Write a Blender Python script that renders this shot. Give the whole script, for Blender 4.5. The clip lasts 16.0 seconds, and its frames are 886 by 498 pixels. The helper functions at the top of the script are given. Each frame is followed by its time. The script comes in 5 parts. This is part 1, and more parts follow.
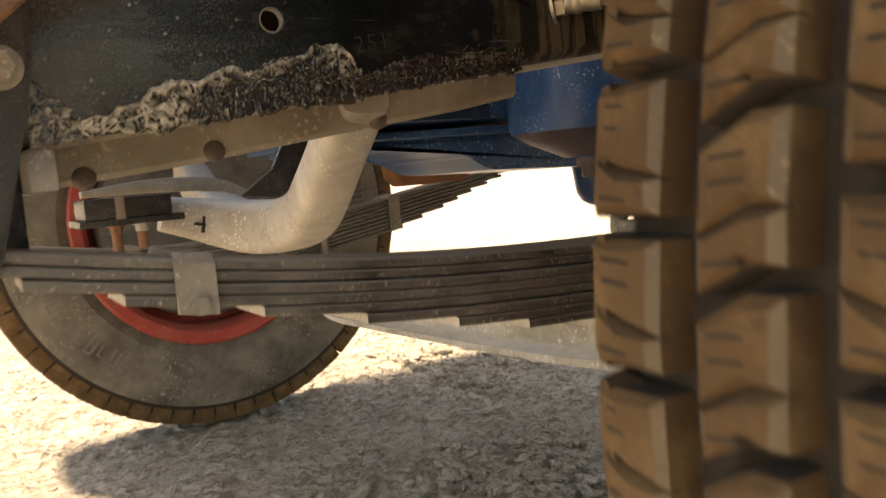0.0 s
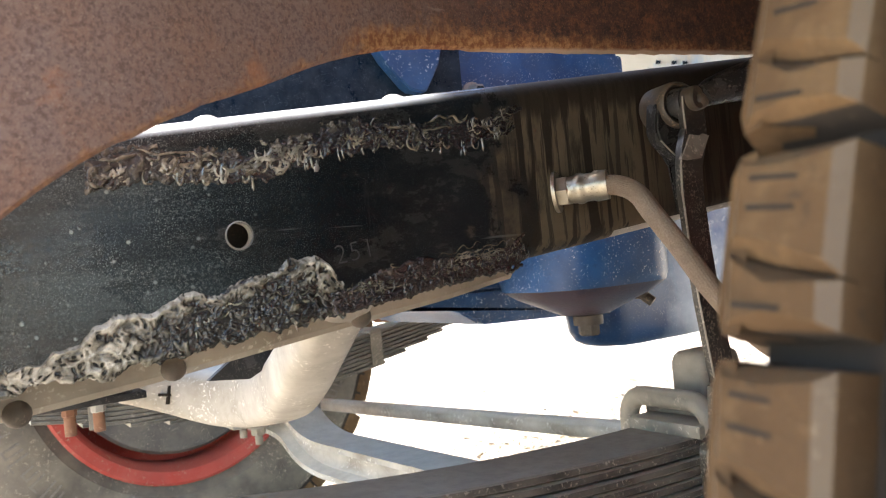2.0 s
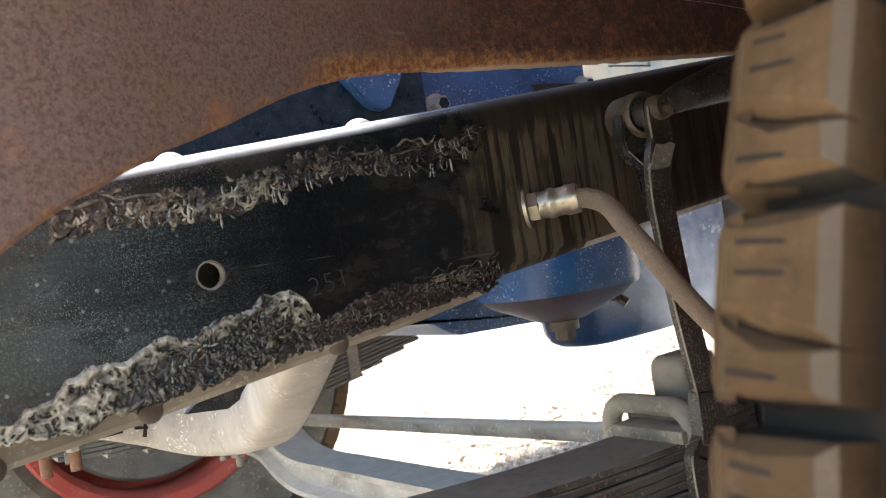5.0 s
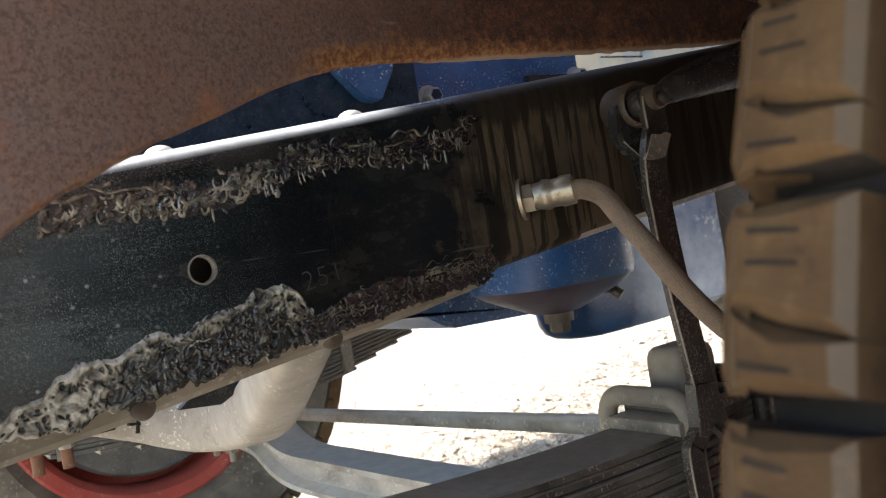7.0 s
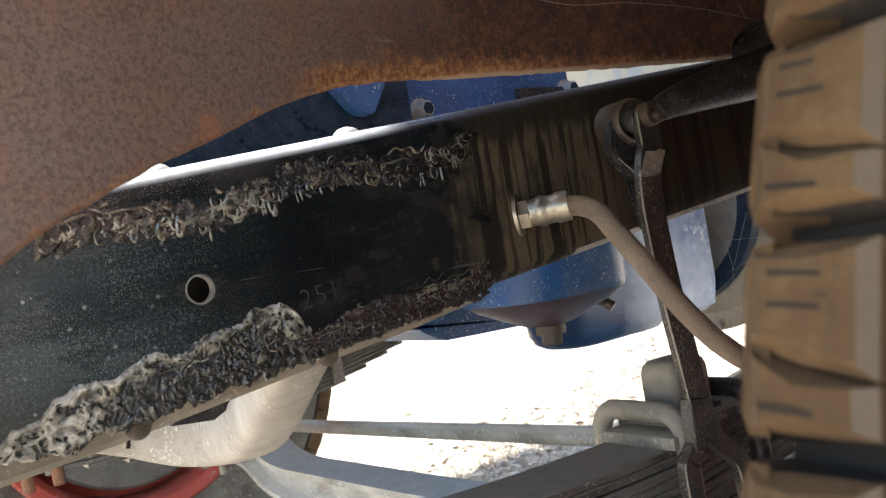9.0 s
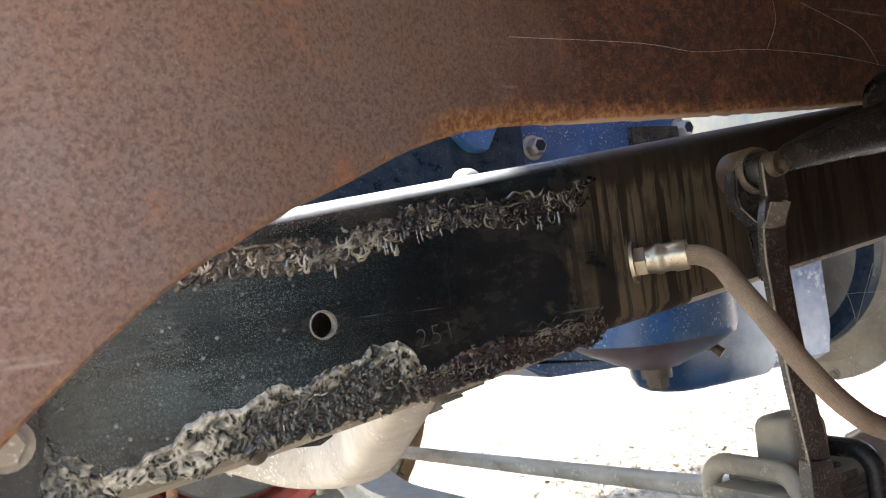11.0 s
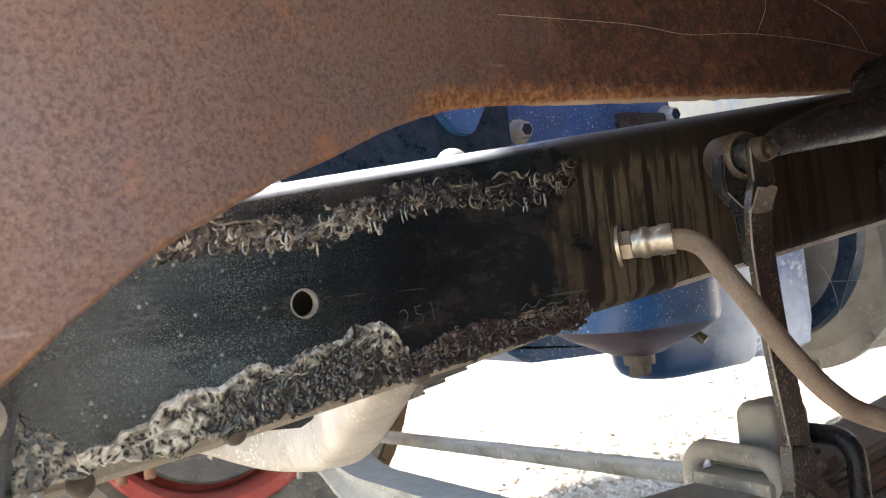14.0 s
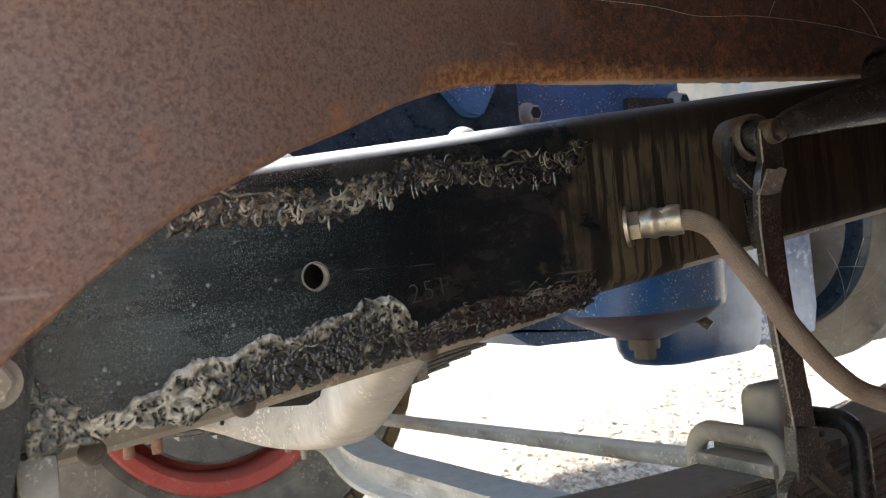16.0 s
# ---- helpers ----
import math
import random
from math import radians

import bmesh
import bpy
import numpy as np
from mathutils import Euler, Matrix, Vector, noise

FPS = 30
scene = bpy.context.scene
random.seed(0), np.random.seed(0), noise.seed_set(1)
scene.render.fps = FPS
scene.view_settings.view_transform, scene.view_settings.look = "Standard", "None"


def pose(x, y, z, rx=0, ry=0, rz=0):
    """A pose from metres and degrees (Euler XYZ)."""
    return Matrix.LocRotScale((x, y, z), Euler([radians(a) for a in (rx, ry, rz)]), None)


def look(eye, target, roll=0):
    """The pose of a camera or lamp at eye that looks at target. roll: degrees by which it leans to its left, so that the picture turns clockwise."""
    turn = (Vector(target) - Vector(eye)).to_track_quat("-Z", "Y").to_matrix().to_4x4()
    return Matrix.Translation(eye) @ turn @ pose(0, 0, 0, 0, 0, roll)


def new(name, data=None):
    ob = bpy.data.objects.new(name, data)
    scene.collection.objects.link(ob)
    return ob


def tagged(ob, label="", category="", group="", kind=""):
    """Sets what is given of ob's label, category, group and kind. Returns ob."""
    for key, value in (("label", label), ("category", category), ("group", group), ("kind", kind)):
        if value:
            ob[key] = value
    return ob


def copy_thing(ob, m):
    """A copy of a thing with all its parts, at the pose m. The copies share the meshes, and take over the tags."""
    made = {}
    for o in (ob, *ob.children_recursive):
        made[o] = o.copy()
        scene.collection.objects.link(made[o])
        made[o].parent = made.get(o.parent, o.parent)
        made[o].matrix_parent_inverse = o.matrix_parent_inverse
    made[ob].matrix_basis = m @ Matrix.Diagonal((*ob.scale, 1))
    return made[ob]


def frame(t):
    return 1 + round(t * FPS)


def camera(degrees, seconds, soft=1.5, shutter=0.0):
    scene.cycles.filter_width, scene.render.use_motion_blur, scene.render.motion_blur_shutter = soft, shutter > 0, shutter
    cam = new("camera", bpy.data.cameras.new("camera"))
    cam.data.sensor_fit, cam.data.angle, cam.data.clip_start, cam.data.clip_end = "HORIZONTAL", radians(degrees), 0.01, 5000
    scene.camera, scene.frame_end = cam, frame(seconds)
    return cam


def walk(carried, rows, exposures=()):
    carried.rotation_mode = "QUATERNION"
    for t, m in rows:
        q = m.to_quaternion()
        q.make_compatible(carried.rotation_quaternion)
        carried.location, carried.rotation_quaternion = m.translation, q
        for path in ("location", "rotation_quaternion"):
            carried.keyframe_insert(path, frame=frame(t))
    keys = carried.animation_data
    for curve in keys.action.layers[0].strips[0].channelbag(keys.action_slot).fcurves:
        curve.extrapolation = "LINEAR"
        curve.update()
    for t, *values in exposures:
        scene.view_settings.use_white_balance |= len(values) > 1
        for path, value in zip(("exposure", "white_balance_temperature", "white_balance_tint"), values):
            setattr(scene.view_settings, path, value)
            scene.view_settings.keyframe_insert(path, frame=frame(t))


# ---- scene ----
cam = camera(55.6, 16.0, soft=1.1, shutter=0.5)
cam.data.dof.use_dof, cam.data.dof.focus_distance, cam.data.dof.aperture_fstop = True, 0.62, 20.0
PATH = [
    (0, (0.465, -0.512, 0.548), (1.465, 1.209, 0.356), -4.9),
    (0.5, (0.487, -0.465, 0.585), (1.503, 1.25, 0.419), -5.0),
    (1, (0.489, -0.458, 0.613), (1.514, 1.259, 0.589), -5.2),
    (1.5, (0.498, -0.455, 0.625), (1.558, 1.241, 0.634), -5.4),
    (2, (0.503, -0.445, 0.627), (1.566, 1.249, 0.643), -5.5),
    (2.5, (0.512, -0.433, 0.638), (1.595, 1.248, 0.658), -5.7),
    (3, (0.506, -0.44, 0.64), (1.613, 1.225, 0.656), -6.2),
    (3.5, (0.505, -0.443, 0.641), (1.616, 1.219, 0.655), -7.5),
    (4, (0.505, -0.441, 0.641), (1.62, 1.219, 0.66), -8.3),
    (4.5, (0.504, -0.442, 0.642), (1.623, 1.216, 0.655), -8.6),
    (7, (0.506, -0.436, 0.642), (1.642, 1.21, 0.629), -9.2),
    (7.5, (0.505, -0.436, 0.64), (1.65, 1.203, 0.627), -9.3),
    (8, (0.505, -0.436, 0.644), (1.657, 1.198, 0.631), -10.1),
    (8.2, (0.504, -0.436, 0.642), (1.659, 1.198, 0.63), -10.0),
    (10.3, (0.493, -0.428, 0.664), (1.617, 1.226, 0.72), -7.3),
    (10.5, (0.49, -0.431, 0.662), (1.58, 1.245, 0.732), -7.2),
    (11, (0.489, -0.432, 0.661), (1.47, 1.308, 0.752), -6.8),
    (11.5, (0.489, -0.432, 0.66), (1.468, 1.31, 0.74), -6.2),
    (12, (0.491, -0.428, 0.658), (1.476, 1.311, 0.731), -6.1),
    (12.5, (0.492, -0.426, 0.657), (1.484, 1.309, 0.726), -6.1),
    (13, (0.492, -0.427, 0.657), (1.492, 1.303, 0.72), -6.0),
    (13.5, (0.493, -0.426, 0.658), (1.5, 1.3, 0.719), -6.1),
    (14, (0.492, -0.426, 0.657), (1.503, 1.299, 0.714), -6.0),
    (14.5, (0.493, -0.423, 0.655), (1.516, 1.295, 0.683), -6.1),
    (15, (0.493, -0.424, 0.655), (1.515, 1.295, 0.682), -6.1),
    (15.5, (0.491, -0.425, 0.653), (1.502, 1.3, 0.692), -5.9),
    (16, (0.487, -0.427, 0.65), (1.487, 1.305, 0.681), -5.2),
]
EXPOSURES = [
    (0, 1.50, 9600, 14), (0.5, 1.08, 8900, 12), (1, 1.62, 7300, 11), (1.5, 2.56, 6850, 11), (2.2, 2.62, 6600, 9), (3.2, 2.20, 6500, 9), (4.6, 2.29, 6500, 9), (6.9, 1.74, 6450, 8),
    (8.1, 1.98, 6450, 8), (10.4, 2.50, 6450, 9), (12.5, 2.66, 6450, 9), (13.9, 2.66, 6450, 9), (14.5, 2.17, 6450, 8), (16, 2.06, 6450, 8),
]
walk(cam, [(t, look(eye, target, roll)) for t, eye, target, roll in PATH], EXPOSURES)

# ---------------------------------------------------------------- light
SUN_EL, SUN_AZ = radians(60), radians(-25)      # azimuth: turned from +Y towards -X
sun_from = Vector((math.cos(SUN_EL) * math.sin(SUN_AZ), math.cos(SUN_EL) * math.cos(SUN_AZ), math.sin(SUN_EL)))
world = bpy.data.worlds.new("sky")
scene.world = world
world.use_nodes = True
sky = world.node_tree.nodes.new("ShaderNodeTexSky")
sky.sky_type, sky.sun_disc = "NISHITA", False
sky.sun_elevation, sky.sun_rotation = SUN_EL, SUN_AZ
world.node_tree.nodes["Background"].inputs["Strength"].default_value = 0.15
world.node_tree.links.new(sky.outputs[0], world.node_tree.nodes["Background"].inputs["Color"])
sun = new("sun", bpy.data.lights.new("sun", "SUN"))
sun.data.energy, sun.data.angle, sun.data.color = 4.2, radians(5.0), (1.0, 0.965, 0.91)
sun.matrix_world = look(sun_from * 20, (0, 0, 0))


# ---------------------------------------------------------------- materials
def mat(name, build, rough=0.6, metal=0.0):
    m = bpy.data.materials.new(name)
    m.use_nodes = True
    nt = m.node_tree
    b = nt.nodes["Principled BSDF"]
    b.inputs["Roughness"].default_value, b.inputs["Metallic"].default_value = rough, metal
    build(nt, b)
    return m


def coords(nt, scale=(1, 1, 1)):
    t = nt.nodes.new("ShaderNodeTexCoord")
    mp = nt.nodes.new("ShaderNodeMapping")
    mp.inputs["Scale"].default_value = scale
    nt.links.new(t.outputs["Object"], mp.inputs["Vector"])
    return mp.outputs[0]


def noise_tex(nt, scale, detail=4.0, rough=0.55, stretch=(1, 1, 1)):
    n = nt.nodes.new("ShaderNodeTexNoise")
    n.inputs["Scale"].default_value, n.inputs["Detail"].default_value, n.inputs["Roughness"].default_value = scale, detail, rough
    nt.links.new(coords(nt, stretch), n.inputs["Vector"])
    return n.outputs["Fac"]


def ramp(nt, fac, *stops):
    r = nt.nodes.new("ShaderNodeValToRGB")
    e = r.color_ramp.elements
    while len(e) < len(stops):
        e.new(0.5)
    for k, (p, c) in zip(e, stops):
        k.position = p
        k.color = (*c, 1) if isinstance(c, tuple) else (c, c, c, 1)
    nt.links.new(fac, r.inputs[0])
    return r.outputs[0]


def mixc(nt, fac, a, b):
    m = nt.nodes.new("ShaderNodeMix")
    m.data_type = "RGBA"
    for sock, v in ((m.inputs[0], fac), (m.inputs[6], a), (m.inputs[7], b)):
        if isinstance(v, (tuple, float, int)):
            sock.default_value = (*v, 1) if isinstance(v, tuple) else v
        else:
            nt.links.new(v, sock)
    return m.outputs[2]


def calc(nt, op, a, b=0.0):
    m = nt.nodes.new("ShaderNodeMath")
    m.operation, m.use_clamp = op, op not in ("SINE",)
    for sock, v in zip(m.inputs, (a, b)):
        if isinstance(v, (float, int)):
            sock.default_value = v
        else:
            nt.links.new(v, sock)
    return m.outputs[0]


def bump(nt, bsdf, height, strength=0.4, distance=0.002, under=None):
    b = nt.nodes.new("ShaderNodeBump")
    b.inputs["Strength"].default_value, b.inputs["Distance"].default_value = strength, distance
    nt.links.new(height, b.inputs["Height"])
    if under:
        nt.links.new(under, b.inputs["Normal"])
    nt.links.new(b.outputs[0], bsdf.inputs["Normal"])
    return b.outputs[0]


def upward(nt, lo=0.2, hi=0.9):
    """Share of a face that looks up, for settled dust and painted glare."""
    g = nt.nodes.new("ShaderNodeNewGeometry")
    s = nt.nodes.new("ShaderNodeSeparateXYZ")
    nt.links.new(g.outputs["Normal"], s.inputs[0])
    r = nt.nodes.new("ShaderNodeMapRange")
    r.inputs["From Min"].default_value, r.inputs["From Max"].default_value = lo, hi
    nt.links.new(s.outputs[2], r.inputs[0])
    return r.outputs[0]


def out(nt, col, b, rough=None):
    nt.links.new(col, b.inputs["Base Color"])
    if rough is not None:
        nt.links.new(rough, b.inputs["Roughness"])


def worn(name, base, dark, dust, amount=0.5, rough=0.6, metal=0.0, scale=40, relief=0.3, dist=0.001, settle=0.6):
    """A paint or metal in two tones with patches of dust, more of it on top."""
    def build(nt, b):
        big, fine = noise_tex(nt, scale * 0.25, 5), noise_tex(nt, scale * 6, 6, 0.7)
        c = mixc(nt, ramp(nt, big, (0.35, 0.0), (0.7, 1.0)), dark, base)
        film = ramp(nt, noise_tex(nt, scale * 0.45, 8, 0.62), (0.32, 0.0), (0.74, min(1.0, amount * 1.25)))
        specks = calc(nt, "MULTIPLY", ramp(nt, fine, (0.585 - amount * 0.06, 0.0), (0.635 - amount * 0.06, 1.0)), ramp(nt, noise_tex(nt, scale * 0.7, 4), (0.42, 0.1), (0.58, 1.0)))
        c = mixc(nt, ramp(nt, noise_tex(nt, scale * 1.6, 8, 0.72), (0.54, 0.0), (0.66, 0.6)), c, dark)
        settled = calc(nt, "MULTIPLY", calc(nt, "MULTIPLY", upward(nt), settle), ramp(nt, noise_tex(nt, scale * 1.5, 6, 0.7), (0.30, 0.7), (0.6, 1.0)))
        d = calc(nt, "MAXIMUM", calc(nt, "MAXIMUM", film, specks), settled)
        out(nt, mixc(nt, d, c, dust), b, ramp(nt, d, (0.0, rough), (1.0, 0.92)))
        bump(nt, b, calc(nt, "ADD", fine, calc(nt, "MULTIPLY", d, 0.6)), relief, dist)
    return mat(name, build, rough, metal)


DUST = (0.34, 0.29, 0.22)
M_SPRING = worn("spring_steel_dusty", (0.064, 0.058, 0.049), (0.023, 0.022, 0.020), (0.40, 0.365, 0.305), 0.33, 0.34, 0.0, 60, 0.35, 0.0006, 0.9)
M_STEEL = worn("dusty_steel", (0.25, 0.228, 0.19), (0.075, 0.068, 0.056), (0.50, 0.445, 0.355), 0.55, 0.55, 0.0, 45, 0.3, 0.0006, 0.8)
M_RIVET = worn("brown_dusty_rivet", (0.15, 0.118, 0.09), (0.05, 0.04, 0.03), (0.22, 0.18, 0.14), 0.3, 0.6, 0.0, 90, 0.3, 0.0005, 0.6)
# axle and crossmember: pale upward faces hold dust and the brighter light there
M_AXLE = worn("forged_steel_dusty_lit_top", (0.32, 0.29, 0.24), (0.17, 0.15, 0.122), (0.74, 0.71, 0.65), 0.5, 0.5, 0.0, 30, 0.2, 0.0006, 0.95)
M_PRESSED = worn("pressed_steel_dusty_lit_top", (0.43, 0.395, 0.335), (0.24, 0.212, 0.17), (0.78, 0.745, 0.67), 0.45, 0.6, 0.0, 45, 0.3, 0.0008, 1.0)
M_CAST = worn("pale_dusty_casting", (0.46, 0.435, 0.385), (0.16, 0.148, 0.125), (0.60, 0.56, 0.49), 0.5, 0.6, 0.0, 50, 0.3, 0.0008, 0.7)
M_FLANGE = worn("dusty_flange", (0.34, 0.295, 0.235), (0.20, 0.168, 0.13), (0.54, 0.49, 0.40), 0.6, 0.7, 0.0, 30, 0.35, 0.0007, 0.6)
M_OILY = worn("oily_brown_casting", (0.045, 0.034, 0.022), (0.014, 0.011, 0.009), (0.23, 0.17, 0.11), 0.3, 0.36, 0.0, 70, 0.4, 0.0006, 0.55)
M_BLACK = worn("black_oily_steel", (0.024, 0.023, 0.022), (0.012, 0.012, 0.013), (0.13, 0.115, 0.095), 0.10, 0.22, 0.0, 110, 0.5, 0.0008, 0.12)


def build_chipped(nt, b):
    chip = ramp(nt, calc(nt, "ADD", calc(nt, "MULTIPLY", noise_tex(nt, 560, 5, 0.7), 0.7), calc(nt, "MULTIPLY", noise_tex(nt, 45, 4), 0.3)), (0.545, 0.0), (0.60, 0.8))
    c = mixc(nt, ramp(nt, noise_tex(nt, 30, 5), (0.4, 0.0), (0.6, 1.0)), (0.016, 0.015, 0.013), (0.050, 0.043, 0.034))
    out(nt, mixc(nt, chip, c, (0.26, 0.23, 0.175)), b, ramp(nt, chip, (0.0, 0.28), (1.0, 0.8)))
    bump(nt, b, chip, 0.6, 0.0006)


M_BLACK.node_tree.nodes["Principled BSDF"].inputs["Specular IOR Level"].default_value = 0.35
M_STRAP = mat("chipped_black_link_paint", build_chipped, 0.3)
# the pale dust specks here also stand for glints on the enamel
M_BLUE = worn("blue_engine_enamel", (0.010, 0.090, 0.25), (0.005, 0.044, 0.13), (0.55, 0.60, 0.66), 0.05, 0.3, 0.0, 60, 0.25, 0.0006, 0.3)
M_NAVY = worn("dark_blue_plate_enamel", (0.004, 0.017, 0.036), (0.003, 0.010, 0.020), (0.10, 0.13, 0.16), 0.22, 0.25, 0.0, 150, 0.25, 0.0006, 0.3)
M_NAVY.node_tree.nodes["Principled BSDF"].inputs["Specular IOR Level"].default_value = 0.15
M_BLUEDUST = worn("blue_enamel_caked_with_dust", (0.05, 0.10, 0.26), (0.04, 0.09, 0.24), (0.72, 0.72, 0.72), 1.0, 0.5, 0.0, 14, 0.25, 0.0006, 0.5)


def build_dusted(nt, b):
    t = nt.nodes.new("ShaderNodeTexCoord")
    sep = nt.nodes.new("ShaderNodeSeparateXYZ")
    nt.links.new(t.outputs["Object"], sep.inputs[0])
    r = nt.nodes.new("ShaderNodeMapRange")
    r.inputs["From Min"].default_value, r.inputs["From Max"].default_value = 1.43, 1.60
    nt.links.new(sep.outputs[0], r.inputs[0])
    cover = ramp(nt, calc(nt, "ADD", calc(nt, "MULTIPLY", r.outputs[0], 0.75), calc(nt, "MULTIPLY", noise_tex(nt, 14, 6, 0.6), 0.5)), (0.42, 0.0), (0.92, 0.92))
    c = mixc(nt, ramp(nt, noise_tex(nt, 9, 4), (0.35, 0.0), (0.65, 1.0)), (0.005, 0.028, 0.080), (0.008, 0.052, 0.145))
    c = mixc(nt, ramp(nt, noise_tex(nt, 420, 5, 0.7), (0.60, 0.0), (0.68, 0.5)), c, (0.40, 0.44, 0.50))
    out(nt, mixc(nt, cover, c, (0.62, 0.63, 0.64)), b, ramp(nt, cover, (0.0, 0.3), (1.0, 0.9)))
    bump(nt, b, noise_tex(nt, 300, 5, 0.6), 0.25, 0.0006)


M_DUSTED = mat("blue_enamel_with_blown_dust", build_dusted, 0.35)
M_PAN_BOTTOM = worn("oily_reddish_pan_bottom", (0.060, 0.030, 0.032), (0.018, 0.020, 0.045), (0.16, 0.14, 0.14), 0.22, 0.3, 0.0, 40, 0.3, 0.0006, 0.2)
M_RED = worn("red_wheel_enamel", (0.50, 0.045, 0.03), (0.33, 0.03, 0.022), (0.42, 0.26, 0.20), 0.22, 0.42, 0.0, 25, 0.2, 0.0006, 0.25)
M_DRUM = worn("brake_drum_iron", (0.10, 0.095, 0.09), (0.05, 0.05, 0.05), (0.30, 0.27, 0.23), 0.35, 0.7, 0.0, 40, 0.4, 0.001)
M_BOLT = worn("zinc_bolt", (0.5, 0.5, 0.48), (0.3, 0.29, 0.27), (0.45, 0.40, 0.32), 0.4, 0.35, 0.6, 90, 0.3, 0.0003)
M_RUSTBOLT = worn("rusty_bolt", (0.22, 0.085, 0.04), (0.12, 0.05, 0.03), (0.36, 0.24, 0.16), 0.35, 0.75, 0.0, 90, 0.4, 0.0004)
M_FIT = worn("brass_hose_fitting", (0.43, 0.385, 0.30), (0.22, 0.19, 0.14), (0.33, 0.28, 0.21), 0.2, 0.3, 0.9, 80, 0.25, 0.0003, 0.2)
M_BUMPER = worn("grey_rubber_stop", (0.33, 0.295, 0.24), (0.20, 0.18, 0.145), (0.46, 0.41, 0.33), 0.5, 0.8, 0.0, 50, 0.35, 0.0008)
M_ORANGE = worn("orange_rust", (0.30, 0.11, 0.045), (0.16, 0.06, 0.03), (0.38, 0.24, 0.14), 0.3, 0.85, 0.0, 60, 0.4, 0.0008)


def build_tyre_near(nt, b):
    big, fine = noise_tex(nt, 14, 5), noise_tex(nt, 320, 6, 0.7)
    c = mixc(nt, ramp(nt, big, (0.3, 0.0), (0.7, 1.0)), (0.078, 0.041, 0.015), (0.122, 0.068, 0.026))
    c = mixc(nt, ramp(nt, noise_tex(nt, 60, 8, 0.7), (0.58, 0.0), (0.75, 0.7)), c, (0.085, 0.05, 0.024))
    c = mixc(nt, ramp(nt, noise_tex(nt, 28, 6, 0.7), (0.50, 0.0), (0.62, 0.8)), c, (0.165, 0.098, 0.041))
    c = mixc(nt, ramp(nt, fine, (0.60, 0.0), (0.76, 0.6)), c, (0.28, 0.18, 0.09))
    c = mixc(nt, ramp(nt, noise_tex(nt, 130, 6, 0.7), (0.60, 0.0), (0.68, 0.7)), c, (0.055, 0.034, 0.018))
    out(nt, c, b)
    bump(nt, b, noise_tex(nt, 110, 6, 0.7), 0.5, 0.0016, bump(nt, b, fine, 0.5, 0.0008))


M_TREAD = mat("tread_rubber_under_brown_dust", build_tyre_near, 0.9)
M_TYRE = worn("sidewall_rubber_dusty", (0.092, 0.080, 0.064), (0.040, 0.035, 0.030), (0.31, 0.265, 0.205), 0.62, 0.75, 0.0, 22, 0.4, 0.001, 0.5)
M_MARK = worn("rubbed_raised_rubber", (0.15, 0.135, 0.115), (0.09, 0.08, 0.07), (0.30, 0.265, 0.22), 0.5, 0.7, 0.0, 60)
# paler rubber for block bevels, with the sky's highlight in the colour
M_BEVEL_SHEEN = worn("bevel_rubber_with_sheen", (0.130, 0.085, 0.046), (0.08, 0.050, 0.025), (0.25, 0.185, 0.115), 0.35, 0.6, 0.0, 50)
# dark for grooves, slots and holes: bare rubber with recess shade in the colour
M_RECESS_SHADE = worn("recess_dark_with_shade", (0.035, 0.025, 0.016), (0.02, 0.015, 0.011), (0.06, 0.042, 0.025), 0.2, 0.95, settle=0.1)


def build_hose(nt, b):
    w = nt.nodes.new("ShaderNodeTexNoise")
    w.inputs["Scale"].default_value, w.inputs["Detail"].default_value = 900, 4
    nt.links.new(coords(nt), w.inputs["Vector"])
    c = mixc(nt, ramp(nt, w.outputs["Fac"], (0.35, 0.0), (0.65, 1.0)), (0.20, 0.148, 0.105), (0.27, 0.21, 0.15))
    c = mixc(nt, ramp(nt, noise_tex(nt, 60, 6), (0.4, 0.0), (0.7, 0.6)), c, (0.14, 0.10, 0.07))
    out(nt, c, b)
    bump(nt, b, w.outputs["Fac"], 0.4, 0.0005)


M_HOSE = mat("ribbed_hose_rubber", build_hose, 0.85)


